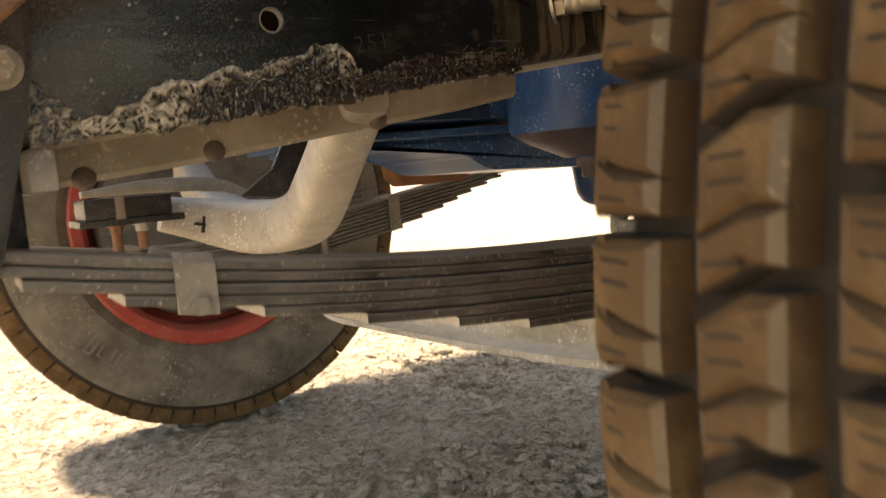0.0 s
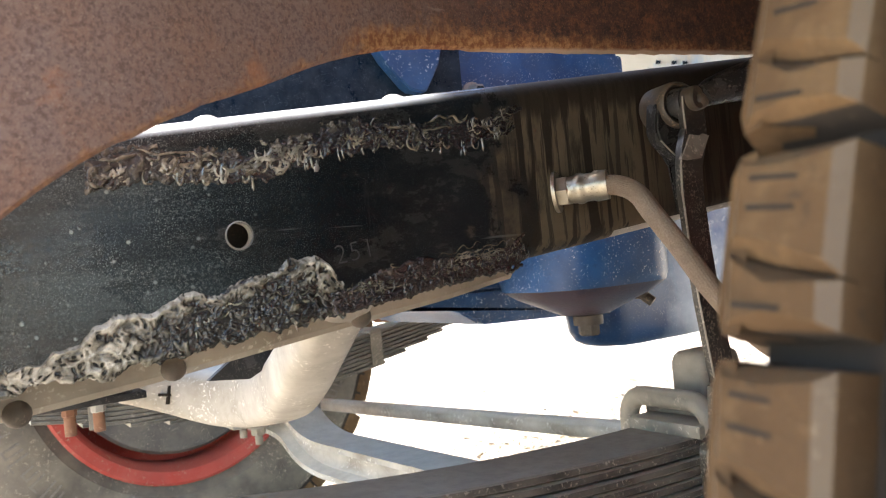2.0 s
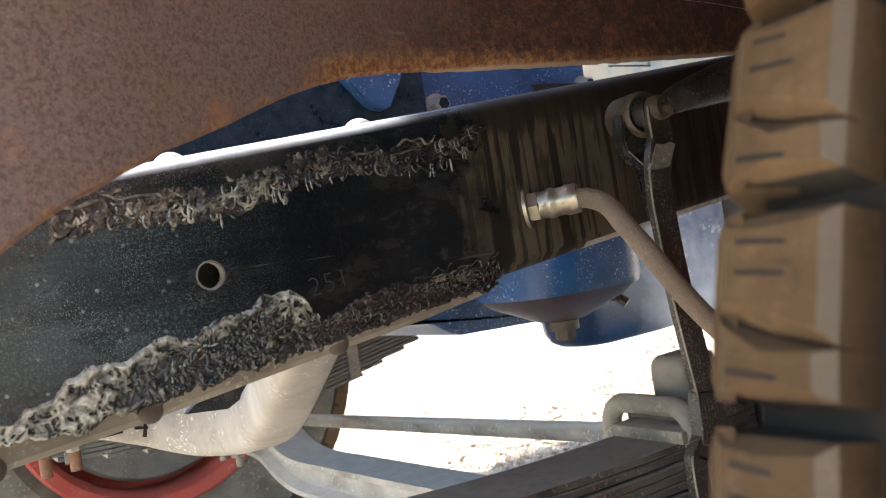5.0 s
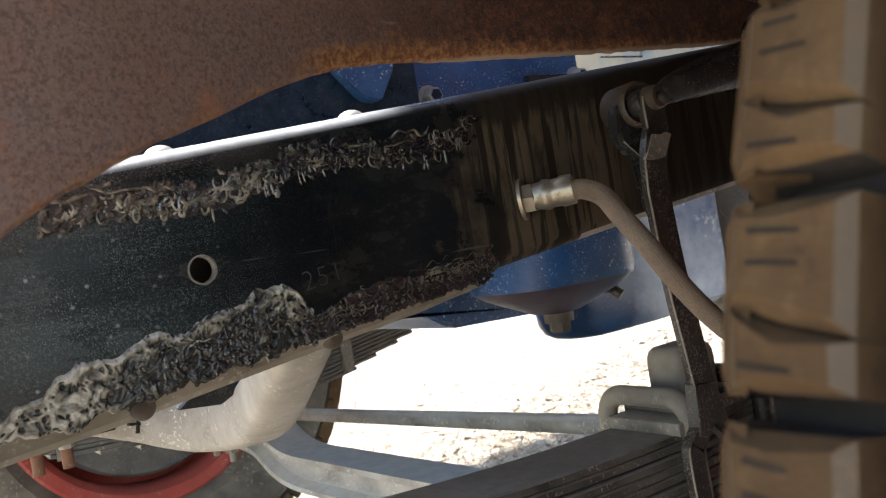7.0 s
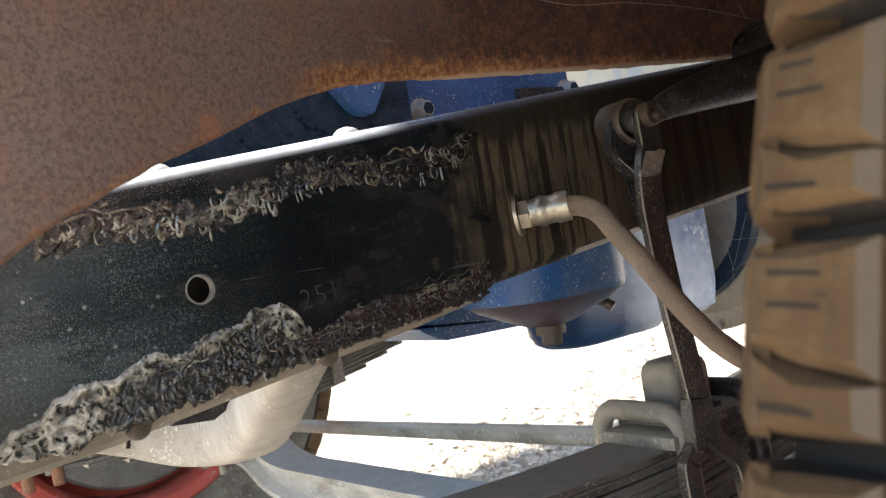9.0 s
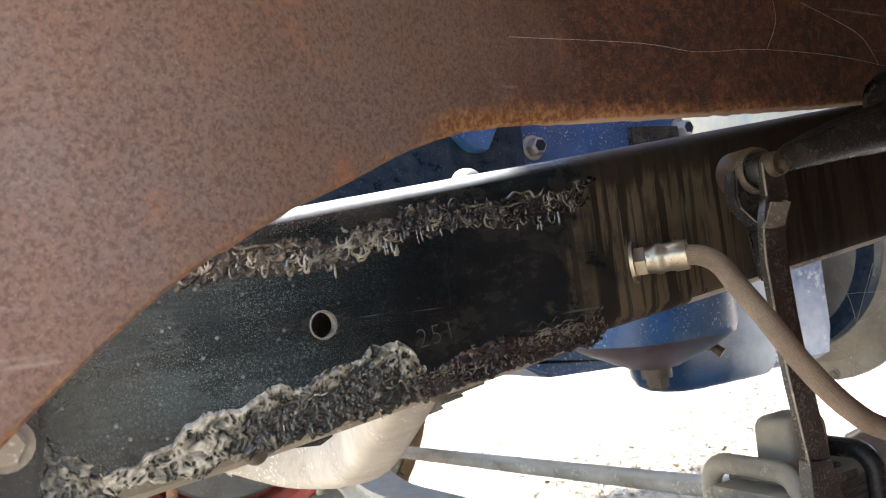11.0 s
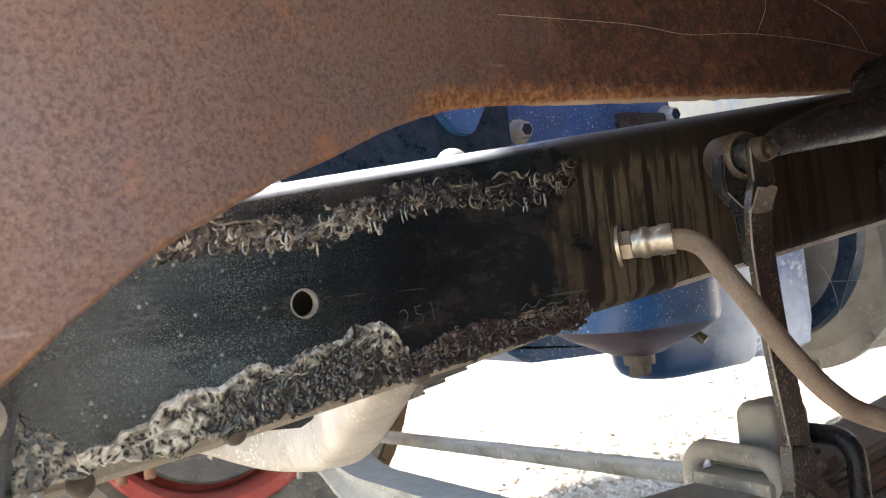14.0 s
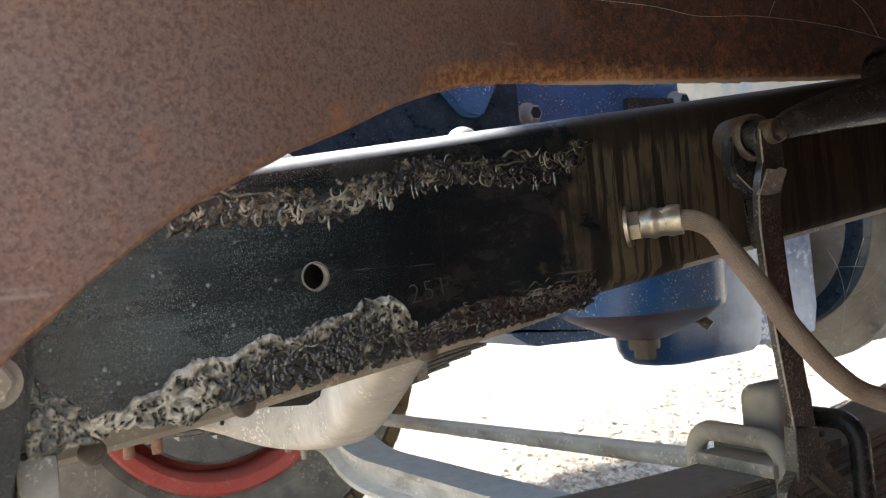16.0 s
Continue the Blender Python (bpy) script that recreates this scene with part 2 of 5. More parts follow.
def build_rust(nt, b):
    big = noise_tex(nt, 5, 6, 0.6)
    mid = noise_tex(nt, 30, 10, 0.75)
    spots = noise_tex(nt, 400, 6, 0.72)
    fine = noise_tex(nt, 950, 4, 0.6)
    a = nt.nodes.new("ShaderNodeAttribute")
    a.attribute_name = "lip"
    rust_shade = nt.nodes.new("ShaderNodeAttribute")
    rust_shade.attribute_name = "rust_shade"
    c = mixc(nt, ramp(nt, big, (0.35, 0.0), (0.65, 1.0)), (0.194, 0.111, 0.082), (0.188, 0.132, 0.119))
    c = mixc(nt, ramp(nt, mid, (0.46, 0.0), (0.66, 0.8)), c, (0.216, 0.116, 0.078))
    # older, deeper red-brown rust in blotches, with the rear end's shade painted in
    red = ramp(nt, calc(nt, "ADD", calc(nt, "MULTIPLY", rust_shade.outputs["Fac"], 0.62), calc(nt, "MULTIPLY", noise_tex(nt, 13, 8, 0.68), 0.55)), (0.36, 0.0), (0.64, 0.95))
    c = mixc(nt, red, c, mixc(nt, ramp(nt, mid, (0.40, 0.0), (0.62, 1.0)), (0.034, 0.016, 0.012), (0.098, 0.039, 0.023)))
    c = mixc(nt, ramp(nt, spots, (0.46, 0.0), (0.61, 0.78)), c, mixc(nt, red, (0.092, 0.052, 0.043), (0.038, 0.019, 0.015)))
    c = mixc(nt, ramp(nt, fine, (0.56, 0.0), (0.70, 0.55)), c, mixc(nt, red, (0.33, 0.245, 0.205), (0.31, 0.145, 0.08)))
    c = mixc(nt, ramp(nt, noise_tex(nt, 18, 7, 0.65), (0.60, 0.0), (0.72, 0.7)), c, (0.34, 0.135, 0.055))
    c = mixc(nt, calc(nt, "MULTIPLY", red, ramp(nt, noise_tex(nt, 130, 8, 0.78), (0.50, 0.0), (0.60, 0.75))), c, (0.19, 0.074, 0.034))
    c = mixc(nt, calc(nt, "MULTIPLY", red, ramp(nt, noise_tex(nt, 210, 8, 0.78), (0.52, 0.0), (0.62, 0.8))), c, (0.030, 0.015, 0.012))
    # long faint scratches
    scr = ramp(nt, noise_tex(nt, 90, 3, 0.5, (0.12, 1, 1.6)), (0.70, 0.0), (0.76, 0.4))
    c = mixc(nt, scr, c, (0.36, 0.29, 0.24))
    # flaking orange scale along the lower lip, laid from the panel's own lower edge
    flake = calc(nt, "ADD", calc(nt, "MULTIPLY", noise_tex(nt, 110, 9, 0.78), 0.5), calc(nt, "MULTIPLY", noise_tex(nt, 24, 5, 0.6), 0.5))
    e = ramp(nt, calc(nt, "ADD", calc(nt, "MULTIPLY", a.outputs["Fac"], 0.42), calc(nt, "MULTIPLY", flake, 0.8)), (0.58, 0.0), (0.74, 1.0))
    c = mixc(nt, e, c, mixc(nt, ramp(nt, noise_tex(nt, 260, 5, 0.7), (0.42, 0.0), (0.60, 1.0)), (0.19, 0.070, 0.026), (0.40, 0.205, 0.085)))
    # pale dusty edge of the rolled lip, its highlight put into the colour
    lip_glow = nt.nodes.new("ShaderNodeAttribute")
    lip_glow.attribute_name = "rolled"
    c = mixc(nt, ramp(nt, calc(nt, "ADD", lip_glow.outputs["Fac"], calc(nt, "MULTIPLY", calc(nt, "SUBTRACT", mid, 0.5), 0.8)), (0.45, 0.0), (0.75, 0.85)), c, (0.46, 0.34, 0.24))
    out(nt, c, b)
    n = bump(nt, b, spots, 0.55, 0.0009)
    n = bump(nt, b, fine, 0.4, 0.0004, n)
    n = bump(nt, b, e, 0.5, 0.0012, n)
    bump(nt, b, mid, 0.35, 0.002, n)


M_RUST = mat("rusted_sheet_steel", build_rust, 0.85)


def build_rail(nt, b):
    b.inputs["Specular IOR Level"].default_value = 0.25
    t = nt.nodes.new("ShaderNodeTexCoord")
    s = nt.nodes.new("ShaderNodeSeparateXYZ")
    nt.links.new(t.outputs["Object"], s.inputs[0])

    def along(lo, hi):
        r = nt.nodes.new("ShaderNodeMapRange")
        r.inputs["From Min"].default_value, r.inputs["From Max"].default_value = lo, hi
        nt.links.new(s.outputs[0], r.inputs[0])
        return r.outputs[0]

    def height(lo, hi):
        r = nt.nodes.new("ShaderNodeMapRange")
        r.inputs["From Min"].default_value, r.inputs["From Max"].default_value = lo, hi
        nt.links.new(s.outputs[2], r.inputs[0])
        return r.outputs[0]

    both = lambda a_, b_: calc(nt, "MULTIPLY", a_, b_)
    wob = noise_tex(nt, 22, 6, 0.65)
    back = ramp(nt, calc(nt, "ADD", along(0.79, 0.93), calc(nt, "MULTIPLY", calc(nt, "SUBTRACT", wob, 0.25), 1.4)), (0.55, 0.0), (0.85, 1.0))      # dried mud behind the hose fitting
    front = along(0.70, 0.53)            # chalky film towards the spring hanger, with sky sheen painted into it
    nt.links.new(ramp(nt, front, (0.1, 0.16), (0.9, 0.42)), b.inputs["Specular IOR Level"])
    # soft brown film with darker runs washed through it
    veil = ramp(nt, noise_tex(nt, 16, 7, 0.65, (1, 1, 0.45)), (0.36, 0.6), (0.62, 1.0))
    washed = ramp(nt, noise_tex(nt, 78, 4, 0.5, (1, 1, 0.07)), (0.445, 0.0), (0.475, 1.0))
    thin = ramp(nt, noise_tex(nt, 190, 4, 0.6, (1, 1, 0.06)), (0.43, 0.25), (0.475, 1.0))
    broken = ramp(nt, noise_tex(nt, 55, 6, 0.7, (1, 1, 0.35)), (0.34, 0.3), (0.46, 1.0))
    runs = both(both(both(washed, thin), both(veil, broken)), both(back, ramp(nt, along(0.955, 1.0), (0.0, 1.0), (1.0, 0.28))))
    level = calc(nt, "SUBTRACT", s.outputs[2], calc(nt, "ADD", both(s.outputs[0], 0.118), 0.5186))      # height above the lower edge of the rail
    runs = both(runs, ramp(nt, calc(nt, "ADD", both(level, 8.0), both(noise_tex(nt, 90, 3, 0.5, (1, 1, 0.02)), 0.35)), (0.90, 1.0), (0.97, 0.12)))
    # splashed drops, dense fine grit and wiped bands on the front half
    v = nt.nodes.new("ShaderNodeTexVoronoi")
    v.inputs["Scale"].default_value = 165
    nt.links.new(coords(nt), v.inputs["Vector"])
    drops = both(ramp(nt, v.outputs["Distance"], (0.12, 1.0), (0.22, 0.0)), ramp(nt, noise_tex(nt, 60, 5, 0.6), (0.50, 0.0), (0.57, 1.0)))
    drops = both(drops, ramp(nt, front, (0.1, 0.05), (0.8, 1.0)))
    wiped = ramp(nt, noise_tex(nt, 26, 6, 0.65, (0.16, 1, 2.2)), (0.42, 0.05), (0.56, 1.0))
    film = both(both(ramp(nt, noise_tex(nt, 12, 8, 0.7), (0.34, 0.0), (0.66, 1.0)), wiped), front)
    grit = ramp(nt, noise_tex(nt, 560, 6, 0.8), (0.51, 0.0), (0.63, 1.0))
    grit = both(grit, calc(nt, "ADD", both(front, 0.85), 0.05))
    grit = both(grit, calc(nt, "ADD", both(wiped, 0.75), 0.25))
    grit = both(grit, ramp(nt, noise_tex(nt, 15, 6, 0.6), (0.36, 0.25), (0.58, 1.0)))
    # pale specks painted as the glints of wet drops
    glint = both(both(ramp(nt, noise_tex(nt, 1500, 3, 0.6), (0.575, 0.0), (0.65, 1.0)), ramp(nt, noise_tex(nt, 34, 5, 0.65), (0.40, 0.25), (0.58, 1.0))), ramp(nt, front, (0.0, 0.15), (0.7, 1.0)))
    smear = ramp(nt, noise_tex(nt, 20, 9, 0.72, (0.6, 1, 1.3)), (0.47, 0.0), (0.84, 0.8))
    streak = ramp(nt, noise_tex(nt, 70, 4, 0.6, (1, 1, 0.12)), (0.62, 0.0), (0.72, 0.6))
    scratch = both(ramp(nt, noise_tex(nt, 150, 2, 0.5, (0.07, 1, 1.4)), (0.68, 0.0), (0.73, 0.6)), ramp(nt, both(height(0.60, 0.625), height(0.665, 0.645)), (0.0, 0.15), (0.6, 1.0)))
    c = mixc(nt, ramp(nt, noise_tex(nt, 9, 4), (0.35, 0.0), (0.65, 1.0)), (0.004, 0.005, 0.006), (0.009, 0.0115, 0.0135))
    c = mixc(nt, smear, c, (0.040, 0.035, 0.028))
    c = mixc(nt, both(streak, 0.6), c, (0.045, 0.044, 0.042))
    c = mixc(nt, both(film, 0.55), c, mixc(nt, along(0.56, 0.50), (0.064, 0.096, 0.102), (0.145, 0.168, 0.162)))
    c = mixc(nt, both(grit, 0.9), c, (0.205, 0.245, 0.230))
    c = mixc(nt, both(scratch, 0.8), c, (0.14, 0.15, 0.15))
    c = mixc(nt, calc(nt, "MAXIMUM", both(glint, 0.8), both(drops, 0.6)), c, (0.36, 0.42, 0.40))
    c = mixc(nt, both(back, 0.75), c, mixc(nt, veil, (0.009, 0.007, 0.005), (0.032, 0.023, 0.015)))
    c = mixc(nt, both(runs, 0.85), c, mixc(nt, wob, (0.098, 0.077, 0.048), (0.165, 0.134, 0.088)))
    # rounded upper edge: white glare of sun and sky painted ahead, brown behind
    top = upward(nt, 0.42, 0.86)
    glare_to_brown = mixc(nt, along(0.755, 0.805), (0.60, 0.61, 0.60), (0.050, 0.037, 0.028))
    c = mixc(nt, both(top, ramp(nt, noise_tex(nt, 60, 6, 0.6), (0.2, 0.6), (0.6, 1.0))), c, glare_to_brown)
    dull = calc(nt, "MAXIMUM", calc(nt, "MAXIMUM", both(back, 0.7), both(grit, 0.8)), both(smear, 0.7))
    out(nt, c, b, ramp(nt, calc(nt, "MAXIMUM", dull, both(film, 0.4)), (0.0, 0.20), (1.0, 0.8)))
    n = bump(nt, b, calc(nt, "ADD", calc(nt, "ADD", drops, both(runs, 0.5)), both(grit, 0.5)), 0.6, 0.0007)
    bump(nt, b, noise_tex(nt, 50, 7, 0.62), 0.4, 0.0014, n)


M_RAIL = mat("black_frame_paint_oily", build_rail, 0.3)


def mud_of(dark, mid, light, lo=0.35, hi=0.62):
    def build(nt, b):
        a = nt.nodes.new("ShaderNodeAttribute")
        a.attribute_name = "cake"
        fine, big = noise_tex(nt, 520, 5, 0.65), noise_tex(nt, 38, 5, 0.6)
        k2 = calc(nt, "ADD", a.outputs["Fac"], calc(nt, "MULTIPLY", calc(nt, "SUBTRACT", big, 0.5), 0.5))
        cover = ramp(nt, k2, (lo, 0.0), (hi, 1.0))
        c = mixc(nt, cover, dark, mid)
        c = mixc(nt, ramp(nt, k2, (hi, 0.0), (min(hi + 0.3, 0.98), 1.0)), c, light)
        c = mixc(nt, ramp(nt, fine, (0.55, 0.0), (0.8, 0.45)), c, dark)
        c = mixc(nt, ramp(nt, noise_tex(nt, 1100, 4, 0.7), (0.54, 0.0), (0.64, 0.5)), c, dark)
        out(nt, c, b, ramp(nt, cover, (0.0, 0.06), (1.0, 0.36)))
        b.inputs["Coat Weight"].default_value, b.inputs["Coat Roughness"].default_value = 0.5, 0.12
        bump(nt, b, noise_tex(nt, 1000, 5, 0.7), 0.5, 0.0005, bump(nt, b, fine, 0.6, 0.0012))
    return build


build_mud = mud_of((0.013, 0.012, 0.008), (0.225, 0.203, 0.150), (0.56, 0.52, 0.425), 0.29, 0.62)
build_brownmud = mud_of((0.012, 0.008, 0.006), (0.072, 0.046, 0.034), (0.16, 0.115, 0.085), 0.22, 0.6)
M_MUD = mat("caked_grey_mud_and_grease", build_mud, 0.6)


def build_grease(lo, hi, top):
    def build(nt, b):
        c = mixc(nt, ramp(nt, noise_tex(nt, 140, 5, 0.6), (0.38, 0.0), (0.62, 1.0)), lo, hi)
        out(nt, mixc(nt, ramp(nt, noise_tex(nt, 60, 4, 0.6), (0.52, 0.0), (0.66, 1.0)), c, top), b)
        b.inputs["Coat Weight"].default_value, b.inputs["Coat Roughness"].default_value, b.inputs["Coat IOR"].default_value = 0.7, 0.08, 1.6
        b.inputs["Specular IOR Level"].default_value = 0.8
        bump(nt, b, noise_tex(nt, 600, 4), 0.25, 0.0004)
    return build


M_GREASE = mat("glossy_grey_grease", build_grease((0.022, 0.020, 0.014), (0.16, 0.146, 0.105), (0.42, 0.395, 0.31)), 0.14)
M_DRIPPALE = mat("pale_translucent_grease", build_grease((0.10, 0.095, 0.08), (0.17, 0.16, 0.14), (0.24, 0.23, 0.205)), 0.25)
M_MUDTHREAD = mat("glossy_brown_grease", build_grease((0.028, 0.024, 0.016), (0.115, 0.100, 0.068), (0.22, 0.195, 0.14)), 0.22)
M_DRIP = mat("glossy_dried_grease_runs", mud_of((0.007, 0.006, 0.006), (0.098, 0.085, 0.058), (0.33, 0.295, 0.215), 0.26, 0.58), 0.4)
M_MUDB = mat("caked_brown_mud_and_grease", build_brownmud, 0.6)


def build_dirt(nt, b):
    big, mid, fine = noise_tex(nt, 1.3, 6), noise_tex(nt, 22, 8, 0.65), noise_tex(nt, 190, 6, 0.7)
    c = mixc(nt, ramp(nt, big, (0.3, 0.0), (0.7, 1.0)), (0.57, 0.475, 0.36), (0.67, 0.58, 0.47))
    c = mixc(nt, ramp(nt, mid, (0.48, 0.0), (0.66, 0.85)), c, (0.42, 0.33, 0.235))
    c = mixc(nt, ramp(nt, fine, (0.54, 0.0), (0.70, 0.7)), c, (0.80, 0.71, 0.585))
    c = mixc(nt, ramp(nt, noise_tex(nt, 70, 6, 0.7), (0.53, 0.0), (0.62, 0.8)), c, (0.31, 0.225, 0.145))
    out(nt, c, b)
    flake = nt.nodes.new("ShaderNodeTexVoronoi")
    flake.feature = "DISTANCE_TO_EDGE"
    flake.inputs["Scale"].default_value = 19
    shift = nt.nodes.new("ShaderNodeMix")
    shift.data_type = "VECTOR"
    shift.inputs[0].default_value = 0.16
    warp = nt.nodes.new("ShaderNodeTexNoise")
    warp.inputs["Scale"].default_value, warp.inputs["Detail"].default_value = 14, 5
    nt.links.new(coords(nt), warp.inputs["Vector"])
    nt.links.new(coords(nt, (0.8, 1.3, 1)), shift.inputs[4])
    nt.links.new(warp.outputs["Color"], shift.inputs[5])
    nt.links.new(shift.outputs[1], flake.inputs["Vector"])
    plate = ramp(nt, flake.outputs["Distance"], (0.0, 0.0), (0.10, 1.0))
    lifted = calc(nt, "MULTIPLY", plate, ramp(nt, noise_tex(nt, 7, 4), (0.42, 0.2), (0.60, 1.0)))
    c = mixc(nt, ramp(nt, flake.outputs["Distance"], (0.0, 0.5), (0.05, 0.0)), c, (0.26, 0.195, 0.13))
    out(nt, c, b)
    n = bump(nt, b, mid, 0.8, 0.016, bump(nt, b, lifted, 0.9, 0.012))
    n = bump(nt, b, noise_tex(nt, 75, 7, 0.7), 0.8, 0.008, n)
    bump(nt, b, fine, 0.7, 0.004, n)


M_DIRT = mat("pale_trampled_dirt", build_dirt, 0.95)
M_SHADE_SLAB = worn("dull_shade_slab", (0.10, 0.085, 0.075), (0.06, 0.05, 0.045), (0.22, 0.18, 0.14), 0.3, 0.8)
M_CHALK = worn("rubbed_chalk", (0.045, 0.044, 0.043), (0.012, 0.012, 0.014), (0.10, 0.095, 0.09), 0.35, 0.8, 0.0, 160, 0.1, 0.0002, 0.0)
M_WEB = worn("spider_silk", (0.6, 0.55, 0.47), (0.5, 0.46, 0.4), (0.6, 0.55, 0.48), 0.3)


def build_cream(nt, b):
    c = mixc(nt, ramp(nt, noise_tex(nt, 9, 5), (0.35, 0.0), (0.65, 1.0)), (0.78, 0.73, 0.64), (0.84, 0.82, 0.77))
    c = mixc(nt, ramp(nt, noise_tex(nt, 7, 6, 0.65, (1, 1, 0.6)), (0.53, 0.0), (0.66, 0.8)), c, (0.42, 0.60, 0.80))
    out(nt, mixc(nt, ramp(nt, noise_tex(nt, 120, 5, 0.7), (0.64, 0.0), (0.72, 0.6)), c, (0.30, 0.24, 0.18)), b)


M_CREAM = mat("cream_paint_with_blue_overspray", build_cream, 0.45)


# ---------------------------------------------------------------- mesh tools
def thing(name, at, label, category, group=""):
    e = new(name)
    e.empty_display_size = 0.05
    e.matrix_basis = Matrix.Translation(at)
    return tagged(e, label, category, group)


def mesh_of(name, bm, material, smooth=True):
    bmesh.ops.recalc_face_normals(bm, faces=bm.faces)
    me = bpy.data.meshes.new(name)
    bm.to_mesh(me)
    bm.free()
    for m in (material if isinstance(material, (list, tuple)) else [material]):
        me.materials.append(m)
    if smooth:
        me.polygons.foreach_set("use_smooth", [True] * len(me.polygons))
        me.set_sharp_from_angle(angle=radians(38))
    return me


def part(name, bm, material, parent, label="", smooth=True):
    ob = new(name, mesh_of(name, bm, material, smooth and "crust" not in name))
    if "crust" in name:
        ob.data.polygons.foreach_set("use_smooth", [True] * len(ob.data.polygons))
    if parent:
        ob.parent = parent
        base = parent
        m = Matrix.Identity(4)
        while base:
            m = base.matrix_parent_inverse @ base.matrix_basis @ Matrix.Identity(4) if base.parent is None else m
            base = base.parent
        ob.matrix_parent_inverse = m.inverted() if parent.parent is None else Matrix.Identity(4)
    return tagged(ob, label)


def box(bm, lo, hi, bevel=0.0, m=None):
    c, s = (Vector(lo) + Vector(hi)) / 2, Vector(hi) - Vector(lo)
    r = bmesh.ops.create_cube(bm, size=1, matrix=Matrix.Translation(c) @ Matrix.Diagonal((*s, 1)))
    vs = r["verts"]
    if bevel:
        es = list({e for v in vs for e in v.link_edges})
        r = bmesh.ops.bevel(bm, geom=es, offset=bevel, segments=2, affect="EDGES", profile=0.6)
        vs = list({v for f in r["faces"] for v in f.verts} | {v for v in vs if v.is_valid})
    if m is not None:
        bmesh.ops.transform(bm, matrix=m, verts=vs)
    return vs


def frame_at(d, up=Vector((0, 0, 1))):
    d = d.normalized()
    side = d.cross(up)
    if side.length < 1e-4:
        side = d.cross(Vector((0, 1, 0)))
    side.normalize()
    return side, side.cross(d)


def sweep(bm, path, section, caps=True, up=Vector((0, 0, 1)), closed=False):
    """A section (list of (side, up) or a function of the step) swept along a path."""
    path = [Vector(p) for p in path]
    rings = []
    n = len(path)
    for i, p in enumerate(path):
        d = path[min(i + 1, n - 1)] - path[max(i - 1, 0)]
        s, u = frame_at(d, up)
        sec = section(i / (n - 1)) if callable(section) else section
        rings.append([bm.verts.new(p + s * a + u * b) for a, b in sec])
    k = len(rings[0])
    for r0, r1 in zip(rings, rings[1:]):
        for j in range(k):
            bm.faces.new((r0[j], r0[(j + 1) % k], r1[(j + 1) % k], r1[j]))
    if caps:
        bm.faces.new(rings[0])
        bm.faces.new(rings[-1])
    return rings


def ring(r, n=16, sx=1.0):
    return [(r * sx * math.cos(2 * math.pi * k / n), r * math.sin(2 * math.pi * k / n)) for k in range(n)]


def rod(bm, a, b, r0, r1=None, n=18):
    r1 = r0 if r1 is None else r1
    return sweep(bm, [a, b], lambda f: ring(r0 + (r1 - r0) * f, n))


def curve_points(points, n):
    """A smooth line through the points."""
    p = [Vector(q) for q in points]
    p = [p[0] * 2 - p[1]] + p + [p[-1] * 2 - p[-2]]
    res = []
    for i in range(1, len(p) - 2):
        for k in range(n):
            t = k / n
            a, b, c, d = p[i - 1], p[i], p[i + 1], p[i + 2]
            res.append(0.5 * (2 * b + (c - a) * t + (2 * a - 5 * b + 4 * c - d) * t * t + (3 * b - a - 3 * c + d) * t ** 3))
    return res + [p[-2]]


def lathe(bm, profile, m=None, n=48, closed=False):
    """A profile of (radius, y) turned about the y axis."""
    rings = []
    for k in range(n):
        a = 2 * math.pi * k / n
        rings.append([bm.verts.new((r * math.cos(a), y, r * math.sin(a))) for r, y in profile])
    for k in range(n):
        r0, r1 = rings[k], rings[(k + 1) % n]
        for j in range(len(profile) - (0 if closed else 1)):
            j2 = (j + 1) % len(profile)
            bm.faces.new((r0[j], r0[j2], r1[j2], r1[j]))
    vs = [v for r in rings for v in r]
    if m is not None:
        bmesh.ops.transform(bm, matrix=m, verts=vs)
    return vs


def hexhead(bm, at, d, r, h, washer=True, n=6):
    at, d = Vector(at), Vector(d).normalized()
    if washer:
        rod(bm, at, at + d * h * 0.22, r * 1.35, n=20)
    sweep(bm, [at + d * h * 0.2, at + d * h * 0.85, at + d * h], lambda f: ring(r * (1.0 if f < 0.9 else 0.82), n))


def dome(bm, at, d, r, h):
    at, d = Vector(at), Vector(d).normalized()
    sweep(bm, [at + d * h * math.sin(a) for a in np.linspace(-0.1, 1.45, 7)], lambda f: ring(max(r * math.cos(-0.1 + 1.55 * f), r * 0.05), 16))


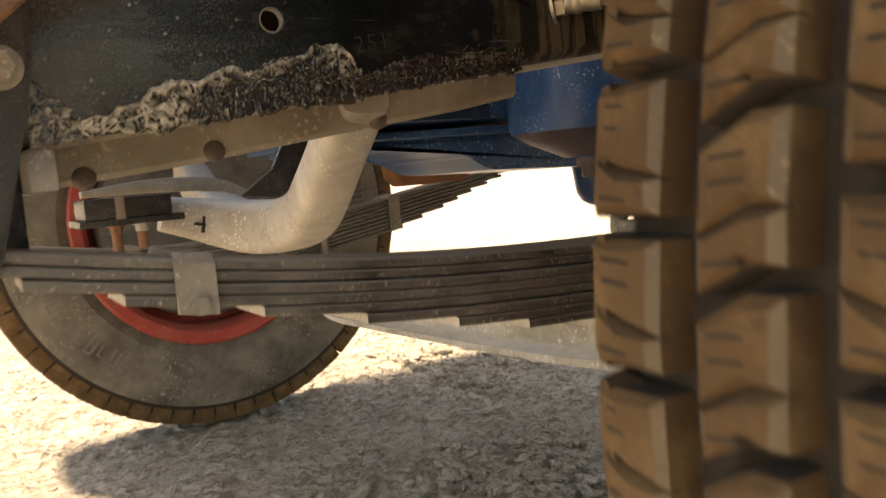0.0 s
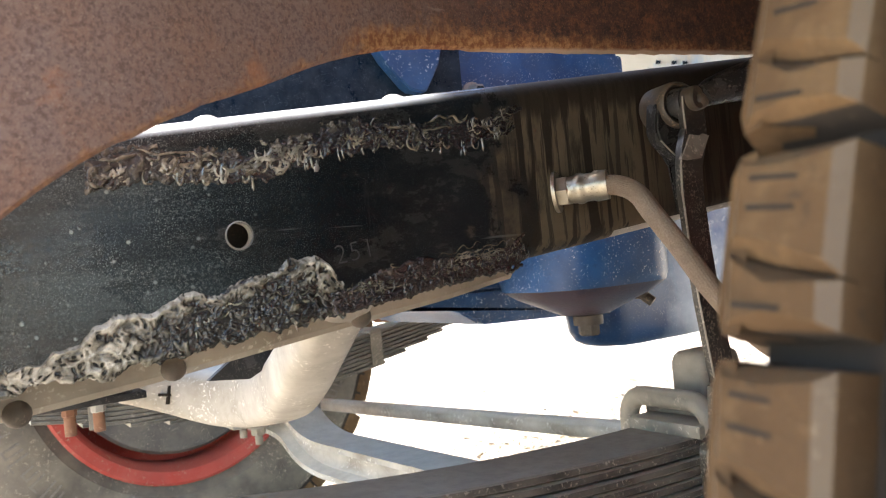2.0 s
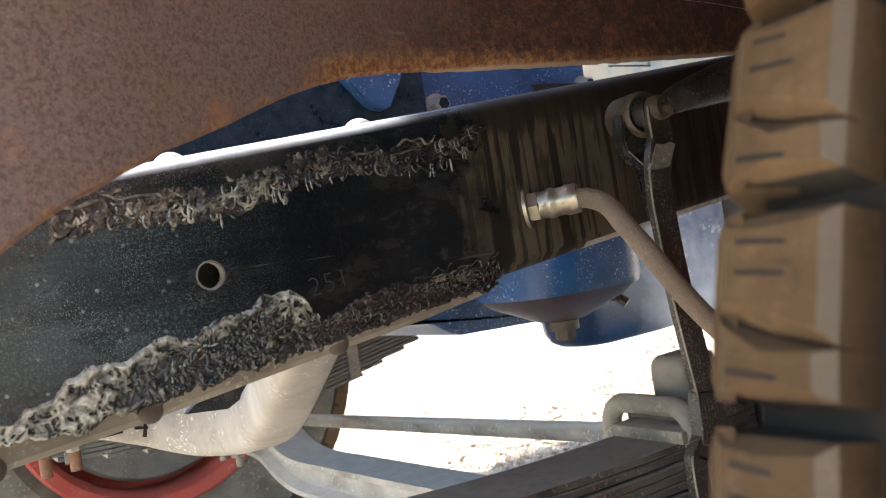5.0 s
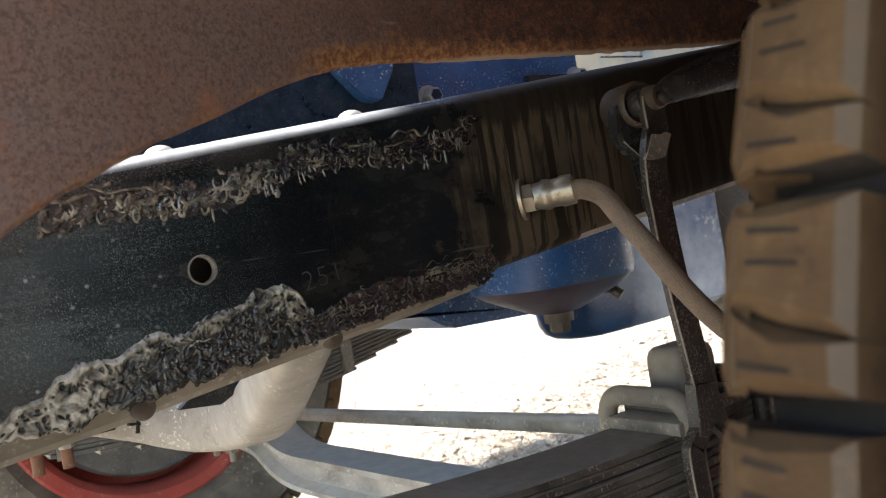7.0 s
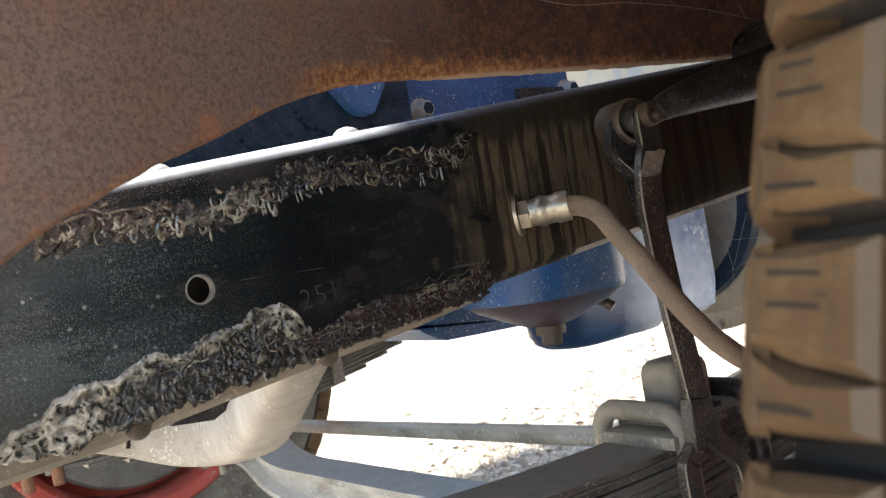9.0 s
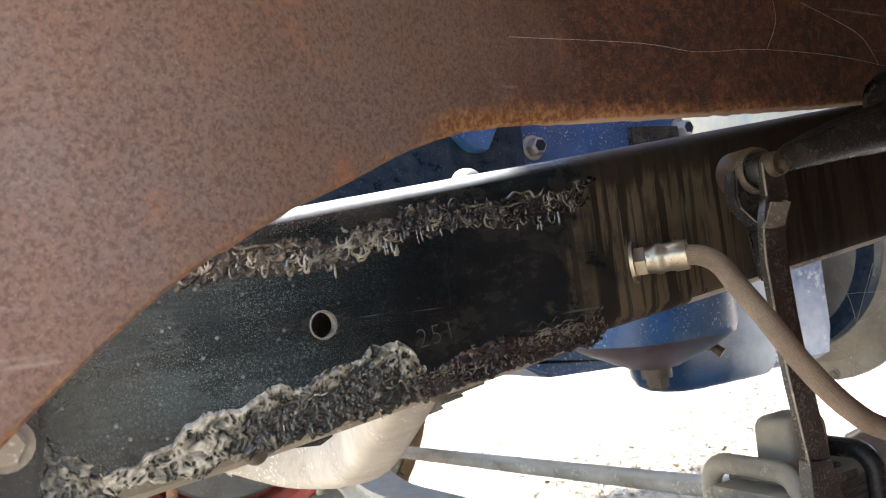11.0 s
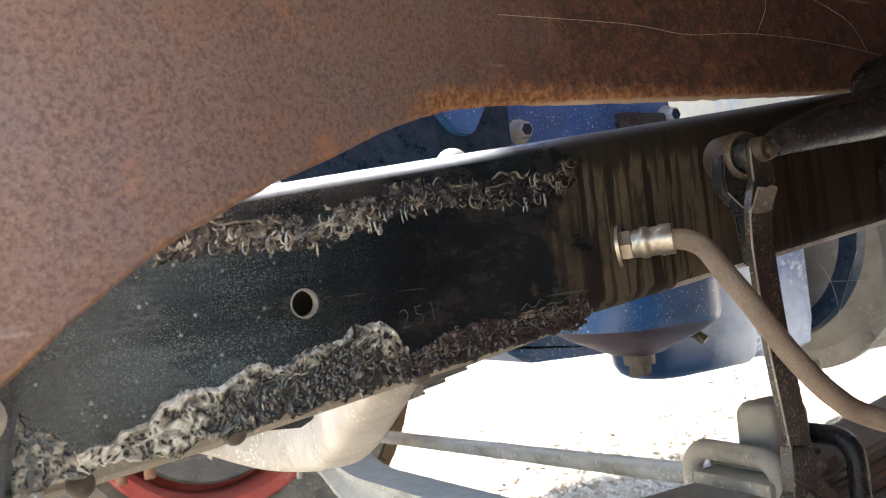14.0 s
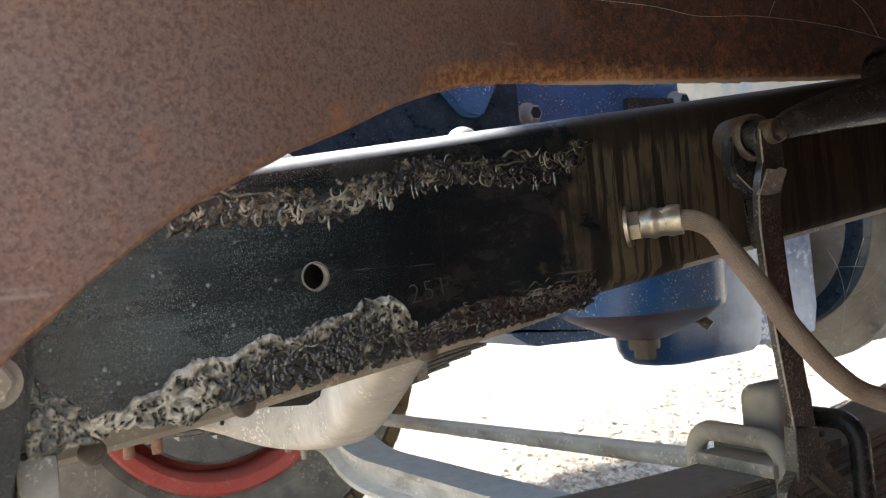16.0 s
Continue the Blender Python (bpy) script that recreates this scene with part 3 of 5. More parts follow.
def crust(bm, x0, x1, low, high, lift, seed, paste, step=0.0005, nz=84, cell=380.0, ragged=1.0, rise=11.0):
    """Caked mud on the outer face of the rail between low(x) and high(x): smooth pitted paste where paste(x, f) is high,
    a dark wet web of thin ridges where it is low."""
    nx = int((x1 - x0) / step)
    off = Vector((seed * 7.3, seed * 3.1, seed))
    cake = bm.verts.layers.float.new("cake")
    cols = []
    for i in range(nx + 1):
        x = x0 + (x1 - x0) * i / nx
        a, c = low(x), high(x)
        c += ragged * (0.0050 * noise.noise(Vector((x * 62, seed, 0))) + 0.0020 * noise.noise(Vector((x * 170, seed, 3))) + 0.0005 * noise.noise(Vector((x * 420, seed, 4))))
        a += ragged * (0.0045 * noise.noise(Vector((x * 75, seed, 5))) + 0.0025 * noise.noise(Vector((x * 260, seed, 8))))
        col = []
        for j in range(nz + 1):
            f = j / nz
            z = a + (c - a) * f
            edge = max(0.0, min(1.0, 9 * f, rise * (1 - f), (x - x0) / 0.006, (x1 - x) / 0.016 + 0.8 * noise.noise(Vector((x * 130, f * 4, seed)))))
            q = Vector((x, 0, z))
            q = q + Vector((noise.noise(q * 120 + off), 0, noise.noise(q * 120 - off))) * 0.0026
            q = q + Vector((noise.noise(q * 420 - off), 0, noise.noise(q * 420 + off))) * 0.0010
            lump, n1, n2 = noise.noise(q * 75 + off), noise.noise(q * 220 - off), noise.noise(q * 560 + off)
            p = max(0.0, min(1.0, paste(x, f) + 0.5 * lump + 0.2 * n1))
            near = noise.voronoi(q * cell + off)
            pit = max(0.0, min(1.0, (0.44 - near[0][0]) / 0.18)) if noise.noise(near[1][0] * 0.37) > -0.30 + 0.5 * (f - 0.4) else 0.0
            grain = noise.noise(q * 900 + off)
            thin = max(0.0, 1 - abs(noise.noise(Vector((q.x * 230 - q.z * 90, 0, q.z * 120)) + off)) / 0.09)
            thin = max(thin, 0.8 * max(0.0, 1 - abs(n1 + 0.2 * n2) / 0.12))
            rim = max(0.0, 1 - abs(f - 0.90) / 0.10)
            h = p * (0.50 + 0.20 * lump + 0.16 * n1 + 0.10 * n2 + 0.05 * grain + 0.12 * rim - 0.34 * pit) + (1 - p) * (0.16 + 0.22 * thin + 0.24 * n1 + 0.14 * n2 + 0.15 * lump + 0.05 * grain)
            h = max(h * lift, 0.0002) * edge ** 0.5 - 0.0009 * (1 - edge)
            w = bm.verts.new((x, -h, z))
            w[cake] = max(0.0, min(1.0, p * (0.66 + 0.45 * n1 + 0.25 * n2 + 0.20 * rim - 0.48 * pit) + (1 - p) * (0.10 + 0.32 * thin ** 2 + 0.3 * n1 + 0.15 * n2)))
            col.append(w)
        cols.append(col)
    for c0, c1 in zip(cols, cols[1:]):
        for j in range(len(c0) - 1):
            quad = (c0[j], c1[j], c1[j + 1], c0[j + 1])
            if max(-v.co.y for v in quad) > -0.0003:
                bm.faces.new(quad)
    bmesh.ops.delete(bm, geom=[v for v in bm.verts if not v.link_faces], context="VERTS")


def strands(bm, x0, x1, mid, seed, lines=14, loops=60, drips=40, r=0.0009, spread=0.007, size=1.0):
    """Dried grease on the web about the height mid(x): wavering threads, hanging loops and drips."""
    rnd_ = random.Random(seed)

    def thread(pts, r0, shape=lambda f: 1.0):
        pts = curve_points(pts, 6)
        k = rnd_.uniform(0, 99)
        sweep(bm, pts, lambda f: [(a, 0.75 * b) for a, b in ring(r0 * shape(f) * (1 + 0.45 * noise.noise(Vector((k + f * 6, 0, 0)))) * max(0.25, min(1, 8 * f, 8 * (1 - f))), 7)], up=Vector((0, 1, 0)))

    for k in range(lines):
        x = rnd_.uniform(x0, x1 - 0.02)
        n, dz = rnd_.randint(4, 13), rnd_.gauss(0, spread * 0.7)
        pts = []
        for i in range(n):
            if x > x1:
                break
            pts.append((x, -rnd_.uniform(0.0, 0.0006), mid(x) + dz + rnd_.gauss(0, 0.0012)))
            x += rnd_.uniform(0.0028, 0.005)
        if len(pts) > 2:
            thread(pts, r * rnd_.uniform(0.6, 1.15))
    for k in range(loops):
        x, w, d = rnd_.uniform(x0, x1), rnd_.uniform(0.0016, 0.0042) * size, rnd_.uniform(0.003, 0.010) * size
        z, t = mid(x) + rnd_.gauss(0.001, spread * 0.6), rnd_.gauss(0, 0.5)
        y = -rnd_.uniform(0.0, 0.0007)
        a0, span = rnd_.uniform(-0.6, 0.9), rnd_.uniform(2.6, 5.8)
        pts = [(x + w * math.cos(a0 - span * i / 7) + t * 0.0006 * i, y, z - d * 0.4 + d * 0.45 * math.sin(a0 - span * i / 7) + rnd_.gauss(0, 0.0002)) for i in range(8)]
        thread(pts, r * rnd_.uniform(0.5, 1.0))
    for k in range(drips):
        x, d = rnd_.uniform(x0, x1), rnd_.uniform(0.003, 0.011) * size
        z = mid(x) - abs(rnd_.gauss(0, spread * 0.7))
        pts = [(x, 0, z), (x + rnd_.gauss(0, 0.0006), -0.0003, z - d * 0.5), (x + rnd_.gauss(0, 0.0009), -0.0004, z - d)]
        thread(pts, r * rnd_.uniform(0.5, 1.3), lambda f: 0.55 + 0.6 * f)


# ---------------------------------------------------------------- ground
def ground_height(x, y):
    q = Vector((x, y, 0))
    h = 0.010 * noise.noise(q * 2.3) + 0.008 * noise.noise(q * 7 + Vector((3, 1, 0))) + 0.010 * abs(noise.noise(q * 17)) + 0.008 * noise.noise(q * 40) + 0.010 * max(0.0, noise.noise(q * 75))
    h += 0.012 * max(0.0, noise.noise(Vector((x * 5 + y * 2, y * 16 - x * 6, 4)))) ** 2
    track = max(0.0, 1 - abs(y - 1.5 - 0.43 * (x - 1.9)) / 0.40) * min(1.0, max(0.0, (x - 1.3) / 0.4))
    h += track * (0.020 * max(0.0, noise.noise(Vector((x * 14, y * 22, 9)))) + 0.012 * noise.noise(Vector((x * 30, y * 30, 2))))
    return h


bm = bmesh.new()
lines = lambda lo, hi, n, far: [lo - d for d in reversed(far)] + list(np.linspace(lo, hi, n)) + [hi + d for d in far]
gx, gy = lines(-0.6, 4.2, 460, (0.3, 1, 3, 10, 40, 160, 900)), lines(-1.2, 4.0, 460, (0.3, 1, 3, 10, 40, 160, 900))
grid = [[bm.verts.new((x, y, ground_height(x, y))) for y in gy] for x in gx]
for a, b in zip(grid, grid[1:]):
    for j in range(len(gy) - 1):
        bm.faces.new((a[j], b[j], b[j + 1], a[j + 1]))
tagged(part("ground", bm, M_DIRT, None), "pale trampled dry dirt with clods under the truck", "ground", kind="structure")


bm = bmesh.new()
ico = bmesh.new()
bmesh.ops.create_icosphere(ico, subdivisions=1, radius=1)
shape = [v.co.copy() for v in ico.verts]
tris = [[v.index for v in f.verts] for f in ico.faces]
ico.free()
rnd = random.Random(4)
for k in range(12000):
    x, y = rnd.uniform(0.2, 2.8), rnd.uniform(0.3, 3.0)
    if k > 6000:
        x, y = rnd.uniform(0.5, 1.5), rnd.uniform(-0.2, 0.9)
    elif k > 600:
        x = rnd.uniform(1.5, 4.0)
        y = 1.5 + 0.43 * (x - 1.9) + rnd.gauss(0, 0.13)
    r = (0.0055 if 600 < k < 6000 else 0.0020) + (0.012 if k < 6000 else 0.011) * rnd.random() ** (2.6 if 600 < k < 6000 else 3.2)
    q = Vector((rnd.uniform(-9, 9), rnd.uniform(-9, 9), k))
    long_, flat, turn, z = rnd.uniform(0.7, 2.3), rnd.uniform(0.25, 0.8), rnd.uniform(0, 3.14), ground_height(x, y)
    ca, sa = math.cos(turn), math.sin(turn)
    vs = []
    for c in shape:
        u, v = r * long_ * c.x * (1 + 0.7 * noise.noise(c + q)), r * c.y * (1 + 0.7 * noise.noise(c * 1.3 + q))
        vs.append(bm.verts.new((x + u * ca - v * sa, y + u * sa + v * ca, z + r * 0.15 + r * flat * c.z * (1 + 0.6 * noise.noise(c * 0.8 - q)) + 0.2 * u)))
    for t in tris:
        bm.faces.new([vs[i] for i in t])
tagged(part("dirt_clods", bm, M_DIRT, None, smooth=False), "small pale dirt clods scattered on the ground", "clods", kind="stuff")


# ---------------------------------------------------------------- frame rail
def zb(x):
    return 0.579 + 0.118 * (min(x, 1.35) - 0.512)


H = 0.120
RAIL = thing("frame_rail", (0.9, 0.04, zb(0.9)), "black oily truck frame rail caked with mud and dried runs", "frame rail")


def arc(cy, cz, r, a0, a1, n=5):
    return [(cy + r * math.cos(radians(a0 + (a1 - a0) * k / n)), cz + r * math.sin(radians(a0 + (a1 - a0) * k / n))) for k in range(n + 1)]


bm = bmesh.new()
outer = [(0.125, 0.0)] + arc(0.012, 0.012, 0.012, 270, 180) + arc(0.014, H - 0.014, 0.014, 180, 90) + [(0.085, H)]
inner = [(0.085, H - 0.006)] + arc(0.014, H - 0.014, 0.008, 90, 180) + arc(0.014, 0.014, 0.008, 180, 270) + [(0.125, 0.006)]
prof = outer + inner
k_web_out, k_web_in = len(arc(0, 0, 1, 0, 1)), len(outer) + len(arc(0, 0, 1, 0, 1))
xs = [0.36, 0.50, 0.62, 0.69, 0.85, 0.93, 1.0, 1.2, 1.35, 1.8, 2.8]
rings = [[bm.verts.new((x, y, zb(x) + z)) for y, z in prof] for x in xs]
for i, (r0, r1) in enumerate(zip(rings, rings[1:])):
    for j in range(len(prof)):
        if xs[i] == 0.62 and j in (k_web_out, k_web_in):
            continue
        f = bm.faces.new((r0[j], r0[(j + 1) % len(prof)], r1[(j + 1) % len(prof)], r1[j]))
        # the lower lip behind takes a paler material for the light along it
        f.material_index = 3 if xs[i] >= 0.93 and j < 4 else 1 if j in (0, len(prof) - 1, len(prof) - 2) else 0
HX, HZ, HR = 0.653, 0.6485, 0.0070
i = xs.index(0.62)
loops = []
for j, yy in ((k_web_out, 0.0), (k_web_in, 0.006)):
    c = [rings[i][j], rings[i][j + 1], rings[i + 1][j + 1], rings[i + 1][j]]
    hole = []
    n = 32
    for k in range(n):
        a = 2 * math.pi * k / n
        hole.append(bm.verts.new((HX + HR * math.cos(a), yy, HZ + HR * math.sin(a))))
    es = [bm.edges.get((c[k], c[(k + 1) % 4])) or bm.edges.new((c[k], c[(k + 1) % 4])) for k in range(4)]
    es += [bm.edges.new((hole[k], hole[(k + 1) % n])) for k in range(n)]
    bmesh.ops.triangle_fill(bm, edges=es, use_beauty=True)
    loops.append(hole)
for k in range(32):
    f = bm.faces.new((loops[0][k], loops[0][(k + 1) % 32], loops[1][(k + 1) % 32], loops[1][k]))
    f.material_index = 2
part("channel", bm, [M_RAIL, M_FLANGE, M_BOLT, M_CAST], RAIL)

bm = bmesh.new()
lathe(bm, [(HR, 0.001), (HR, -0.0006), (HR + 0.0004, -0.0010), (HR + 0.0009, -0.0006), (HR + 0.0013, 0.001)], m=Matrix.Translation((HX, 0, HZ)), n=40, closed=True)
part("hole_rim", bm, M_SPRING, RAIL, "bare metal burr round the hole")
# added backing that makes the inside of the hole dark, as in shade
bm = bmesh.new()
box(bm, (0.600, 0.050, zb(0.60) + 0.010), (0.730, 0.056, zb(0.73) + H - 0.012), 0.002)
part("hole_backing", bm, M_OILY, RAIL, "dark backing added behind the hole in the rail")
# caked mud along the lower and the upper edge of the web
def between(x, xs_, vs_):
    return float(np.interp(x, xs_, vs_))


lowtop = lambda x: zb(x) + between(x, [0.50, 0.545, 0.565, 0.575, 0.60, 0.625, 0.634, 0.655, 0.665, 0.680, 0.695, 0.704, 0.715], [0.004, 0.010, 0.015, 0.024, 0.024, 0.029, 0.025, 0.028, 0.031, 0.0345, 0.0335, 0.025, 0.014])


def grey_paste(x, f):
    whole = between(x, [0.54, 0.59, 0.61, 0.64, 0.672, 0.69, 0.71], [1.3, 1.0, 0.40, 0.0, -0.1, 0.35, 0.55])
    return whole + between(x, [0.58, 0.61, 0.64, 0.68], [0.1, 0.55, 0.7, 0.4]) * max(0.0, (f - 0.62) / 0.25) - 0.15


bm = bmesh.new()
crust(bm, 0.535, 0.712, lambda x: zb(x) - 0.004 + 0.008 * max(0, (0.57 - x) / 0.04), lowtop, 0.0042, 2, grey_paste)
part("mud_crust", bm, M_MUD, RAIL, "thick grey wet-looking mud and grease")
bm = bmesh.new()
strands(bm, 0.615, 0.70, lambda x: 0.45 * zb(x) + 0.55 * lowtop(x), 8, 6, 12, 9, 0.0006, 0.007, 1.1)
tagged(part("grease_threads", bm, M_GREASE, RAIL), kind="stuff")
bm = bmesh.new()
crust(bm, 0.700, 0.850, lambda x: zb(x) - 0.004, lambda x: zb(x) + 0.015 + 0.004 * math.sin(x * 60), 0.0038, 5, lambda x, f: 0.12, cell=420)
part("mud_crust", bm, M_MUDB, RAIL, "brown crumbly caked mud")
bm = bmesh.new()
strands(bm, 0.70, 0.848, lambda x: zb(x) + 0.010, 12, 40, 110, 30, 0.00042, 0.005, 0.7)
tagged(part("grease_threads", bm, M_MUDTHREAD, RAIL), kind="stuff")
hightop = lambda x: zb(x) + H - 0.024 + 0.004 * math.sin(x * 45)
bm = bmesh.new()
crust(bm, 0.575, 0.855, lambda x: hightop(x) - 0.012, lambda x: hightop(x) + 0.011, 0.0028, 9, lambda x, f: 0.16 if x < 0.70 else 0.08, rise=2.2)
part("mud_crust", bm, M_DRIP, RAIL, "glossy film of grease and mud")
bm = bmesh.new()
strands(bm, 0.578, 0.70, hightop, 3, 8, 52, 9, 0.0011, 0.0050, 1.15)
tagged(part("grease_threads", bm, M_GREASE, RAIL), kind="stuff")
for x, zt, d, r in ((0.597, 0.690, 0.012, 0.0012), (0.606, 0.689, 0.007, 0.0009), (0.628, 0.690, 0.010, 0.0010), (0.7015, 0.694, 0.012, 0.0019), (0.664, 0.692, 0.007, 0.0008), (0.757, 0.706, 0.010, 0.0011), (0.8215, 0.7105, 0.004, 0.0013)):
    bm = bmesh.new()
    sweep(bm, curve_points([(x, 0.0002, zt), (x + 0.0005, -0.0001, zt - d * 0.5), (x + 0.0002, 0.0, zt - d)], 5), lambda f: [(a * (1 + 0.3 * math.sin(9 * f)), b * 0.4) for a, b in ring(r * (0.5 + 0.6 * f if f < 0.9 else 0.6), 10)], up=Vector((0, 1, 0)))
    part("drip", bm, M_DRIPPALE, RAIL)
bm = bmesh.new()
strands(bm, 0.69, 0.845, hightop, 4, 8, 42, 22, 0.0008, 0.0055, 1.15)
tagged(part("grease_threads", bm, M_MUDTHREAD, RAIL), kind="stuff")
bm = bmesh.new()
crust(bm, 0.507, 0.540, lambda x: zb(x) - 0.002, lambda x: zb(x) + 0.046 - 1.2 * (x - 0.507), 0.0020, 14, lambda x, f: 0.65)
part("mud_crust", bm, M_MUD, RAIL, "grey mud smears")
# flange bolts, seen from below, and bolts on the top flange
for x, z in ((0.545, 0.561), (0.633, 0.5735), (0.764, 0.590)):
    bm = bmesh.new()
    dome(bm, (x, 0.0885, z), (0.1, -1, -0.25), 0.0080, 0.008)
    part("rivet", bm, M_RIVET, RAIL)
for x in (0.656, 0.785):
    bm = bmesh.new()
    dome(bm, (x, 0.05, zb(x) + H - 0.001), (0, 0, 1), 0.0105, 0.009)
    part("rivet", bm, M_BOLT, RAIL)
# chalked number on the web
font = bpy.data.curves.new("chalk_number", "FONT")
font.body, font.size, font.offset, font.space_character, font.resolution_u = "251", 0.0165, -0.00035, 1.12, 3
txt = new("chalk_number", font)
deps = bpy.context.evaluated_depsgraph_get()
chalk = bpy.data.meshes.new_from_object(txt.evaluated_get(deps))
bpy.data.objects.remove(txt)
chalk.transform(pose(0.7085, -0.0006, 0.6275, 90, 0, 0) @ pose(0, 0, 0, 0, 0, 7))
bm = bmesh.new()
bm.from_mesh(chalk)
part("chalk_number", bm, M_CHALK, RAIL, "faint chalked number 251", smooth=False)
# plate behind the web that carries the flange bolts
bm = bmesh.new()
rr = []
for x, zl in ((0.49, 0.5535), (0.53, 0.556), (0.62, 0.5655), (0.74, 0.5815), (0.84, 0.594), (0.90, 0.604)):
    zt = zb(x) + 0.002
    rr.append([bm.verts.new(p) for p in ((x, 0.088, zt), (x, 0.088, zl + 0.004), (x, 0.092, zl), (x, 0.120, zl + 0.002), (x, 0.120, zt))])
for r0, r1 in zip(rr, rr[1:]):
    for j in range(5):
        bm.faces.new((r0[j], r0[(j + 1) % 5], r1[(j + 1) % 5], r1[j]))
bm.faces.new(rr[0]), bm.faces.new(rr[-1])
part("splice_plate", bm, M_FLANGE, RAIL, "dusty grey-brown splice plate")
# far rail
FARRAIL = thing("frame_rail", (0.9, 0.95, zb(0.9)), "dark dusty frame rail on the far side of the truck", "frame rail")
bm = bmesh.new()
rings = [[bm.verts.new((x, 0.99 - y, zb(x) - 0.02 + z)) for y, z in prof] for x in (0.30, 0.85, 1.35, 2.8)]
for r0, r1 in zip(rings, rings[1:]):
    for j in range(len(prof)):
        bm.faces.new((r0[j], r0[(j + 1) % len(prof)], r1[(j + 1) % len(prof)], r1[j]))
part("channel", bm, M_FLANGE, FARRAIL)


# ---------------------------------------------------------------- leaf springs
LEAF, WIDE = 0.0073, 0.062


def spring(yc, top, fronts, rears, label, clips):
    t = thing("leaf_spring", (1.0, yc, top(1.0) - 9 * LEAF), label, "leaf spring", "leaf springs")
    for i, (f, r) in enumerate(zip(fronts, rears)):
        bm = bmesh.new()
        n = 36
        w, c = WIDE / 2, 0.0012
        g = 0.0011
        sec = [(-w, -LEAF + c + g), (-w, -c), (-w + c, 0), (w - c, 0), (w, -c), (w, -LEAF + c + g), (w - c, -LEAF + g), (-w + c, -LEAF + g)]
        rr = []
        for k in range(n + 1):
            x = f + (r - f) * k / n
            z = top(x) - i * LEAF
            rr.append([bm.verts.new((x, yc + a + 0.0012 * math.sin(i * 2.1), z + b)) for a, b in sec])
        for r0, r1 in zip(rr, rr[1:]):
            for j in range(8):
                bm.faces.new((r0[j], r0[(j + 1) % 8], r1[(j + 1) % 8], r1[j]))
        # leaf ends in a paler material, for dust and the sun on them
        bm.faces.new(rr[0]).material_index = 1
        bm.faces.new(rr[-1]).material_index = 1
        part("leaf", bm, [M_SPRING, M_CAST], t)
    for x, wide, count in clips:
        bm = bmesh.new()
        zt, zl = top(x) + 0.004, top(x) - count * LEAF - 0.003
        w = WIDE / 2 + 0.005
        loop = [(yc - w, zl), (yc - w, zt - 0.006), (yc - w + 0.006, zt), (yc + w - 0.006, zt), (yc + w, zt - 0.006), (yc + w, zl)]
        slope = (top(x + 0.01) - top(x - 0.01)) / 0.02
        outer_ = [(y, z) for y, z in loop]
        inner_ = [(yc + (y - yc) * (w - 0.004) / w, z - (0.004 if z > zl + 0.01 else 0)) for y, z in loop]
        for a, b in zip(range(5), range(1, 6)):
            q = []
            for dx in (-wide / 2, wide / 2):
                for y, z in (outer_[a], outer_[b], inner_[b], inner_[a]):
                    q.append(bm.verts.new((x + dx, y, z + slope * dx)))
            for f in ((0, 1, 2, 3), (7, 6, 5, 4), (0, 4, 5, 1), (1, 5, 6, 2), (2, 6, 7, 3), (3, 7, 4, 0)):
                bm.faces.new([q[j] for j in f])
        bmesh.ops.remove_doubles(bm, verts=bm.verts, dist=0.0002)
        rod(bm, (x, yc - w - 0.004, zl + 0.005), (x, yc + w + 0.004, zl + 0.005), 0.0055, n=12)
        part("spring_clip", bm, M_STEEL, t, "pale dusty steel clip round the leaves")
    return t


near_top = lambda x: 0.4795 + 0.19 * (x - 0.97) ** 2 + 0.07 * max(0.0, x - 0.97) ** 2 / (max(0.0, x - 0.97) + 0.03)
far_x = [0.4, 0.547, 0.623, 0.717, 0.781, 0.87, 1.0, 1.1, 1.194, 1.32, 1.449, 1.6]
far_z = [0.505, 0.484, 0.470, 0.457, 0.453, 0.455, 0.466, 0.481, 0.496, 0.518, 0.537, 0.556]


def far_top(x):
    return sum(float(np.interp(x + d, far_x, far_z)) for d in (-0.06, -0.03, 0, 0.03, 0.06)) / 5


fr = [0.452, 0.462, 0.494, 0.544, 0.623, 0.69, 0.759, 0.819, 0.882]
NEAR = spring(0.011, near_top, fr, [1.94 - x for x in fr], "stack of dusty black steel leaves in the near leaf spring", [(0.583, 0.023, 4)])
fr2 = [0.42, 0.44, 0.50, 0.56, 0.63, 0.70, 0.77, 0.83, 0.89]
re2 = [1.60, 1.58, 1.47, 1.435, 1.395, 1.36, 1.325, 1.275, 1.228]
FAR = spring(0.981, far_top, fr2, re2, "dusty grey steel leaf spring on the far side", [(1.212, 0.022, 8), (0.72, 0.022, 6)])


def ubolt(parent, x, yc, ztop, zlow, half=0.042, r=0.0075, black=False):
    bm = bmesh.new()
    bend = [(half - 0.018 + 0.018 * math.cos(a), ztop - 0.018 + 0.018 * math.sin(a)) for a in np.linspace(0, math.pi / 2, 7)]
    pts = [(x, yc - half, zlow)] + [(x, yc - y, z) for y, z in bend] + [(x, yc + y, z) for y, z in reversed(bend)] + [(x, yc + half, zlow)]
    sweep(bm, pts, ring(r, 14), up=Vector((1, 0, 0)))
    part("u_bolt", bm, M_BLACK if black else M_STEEL, parent, "black oily u-bolt" if black else "thick dusty steel u-bolt over the spring")


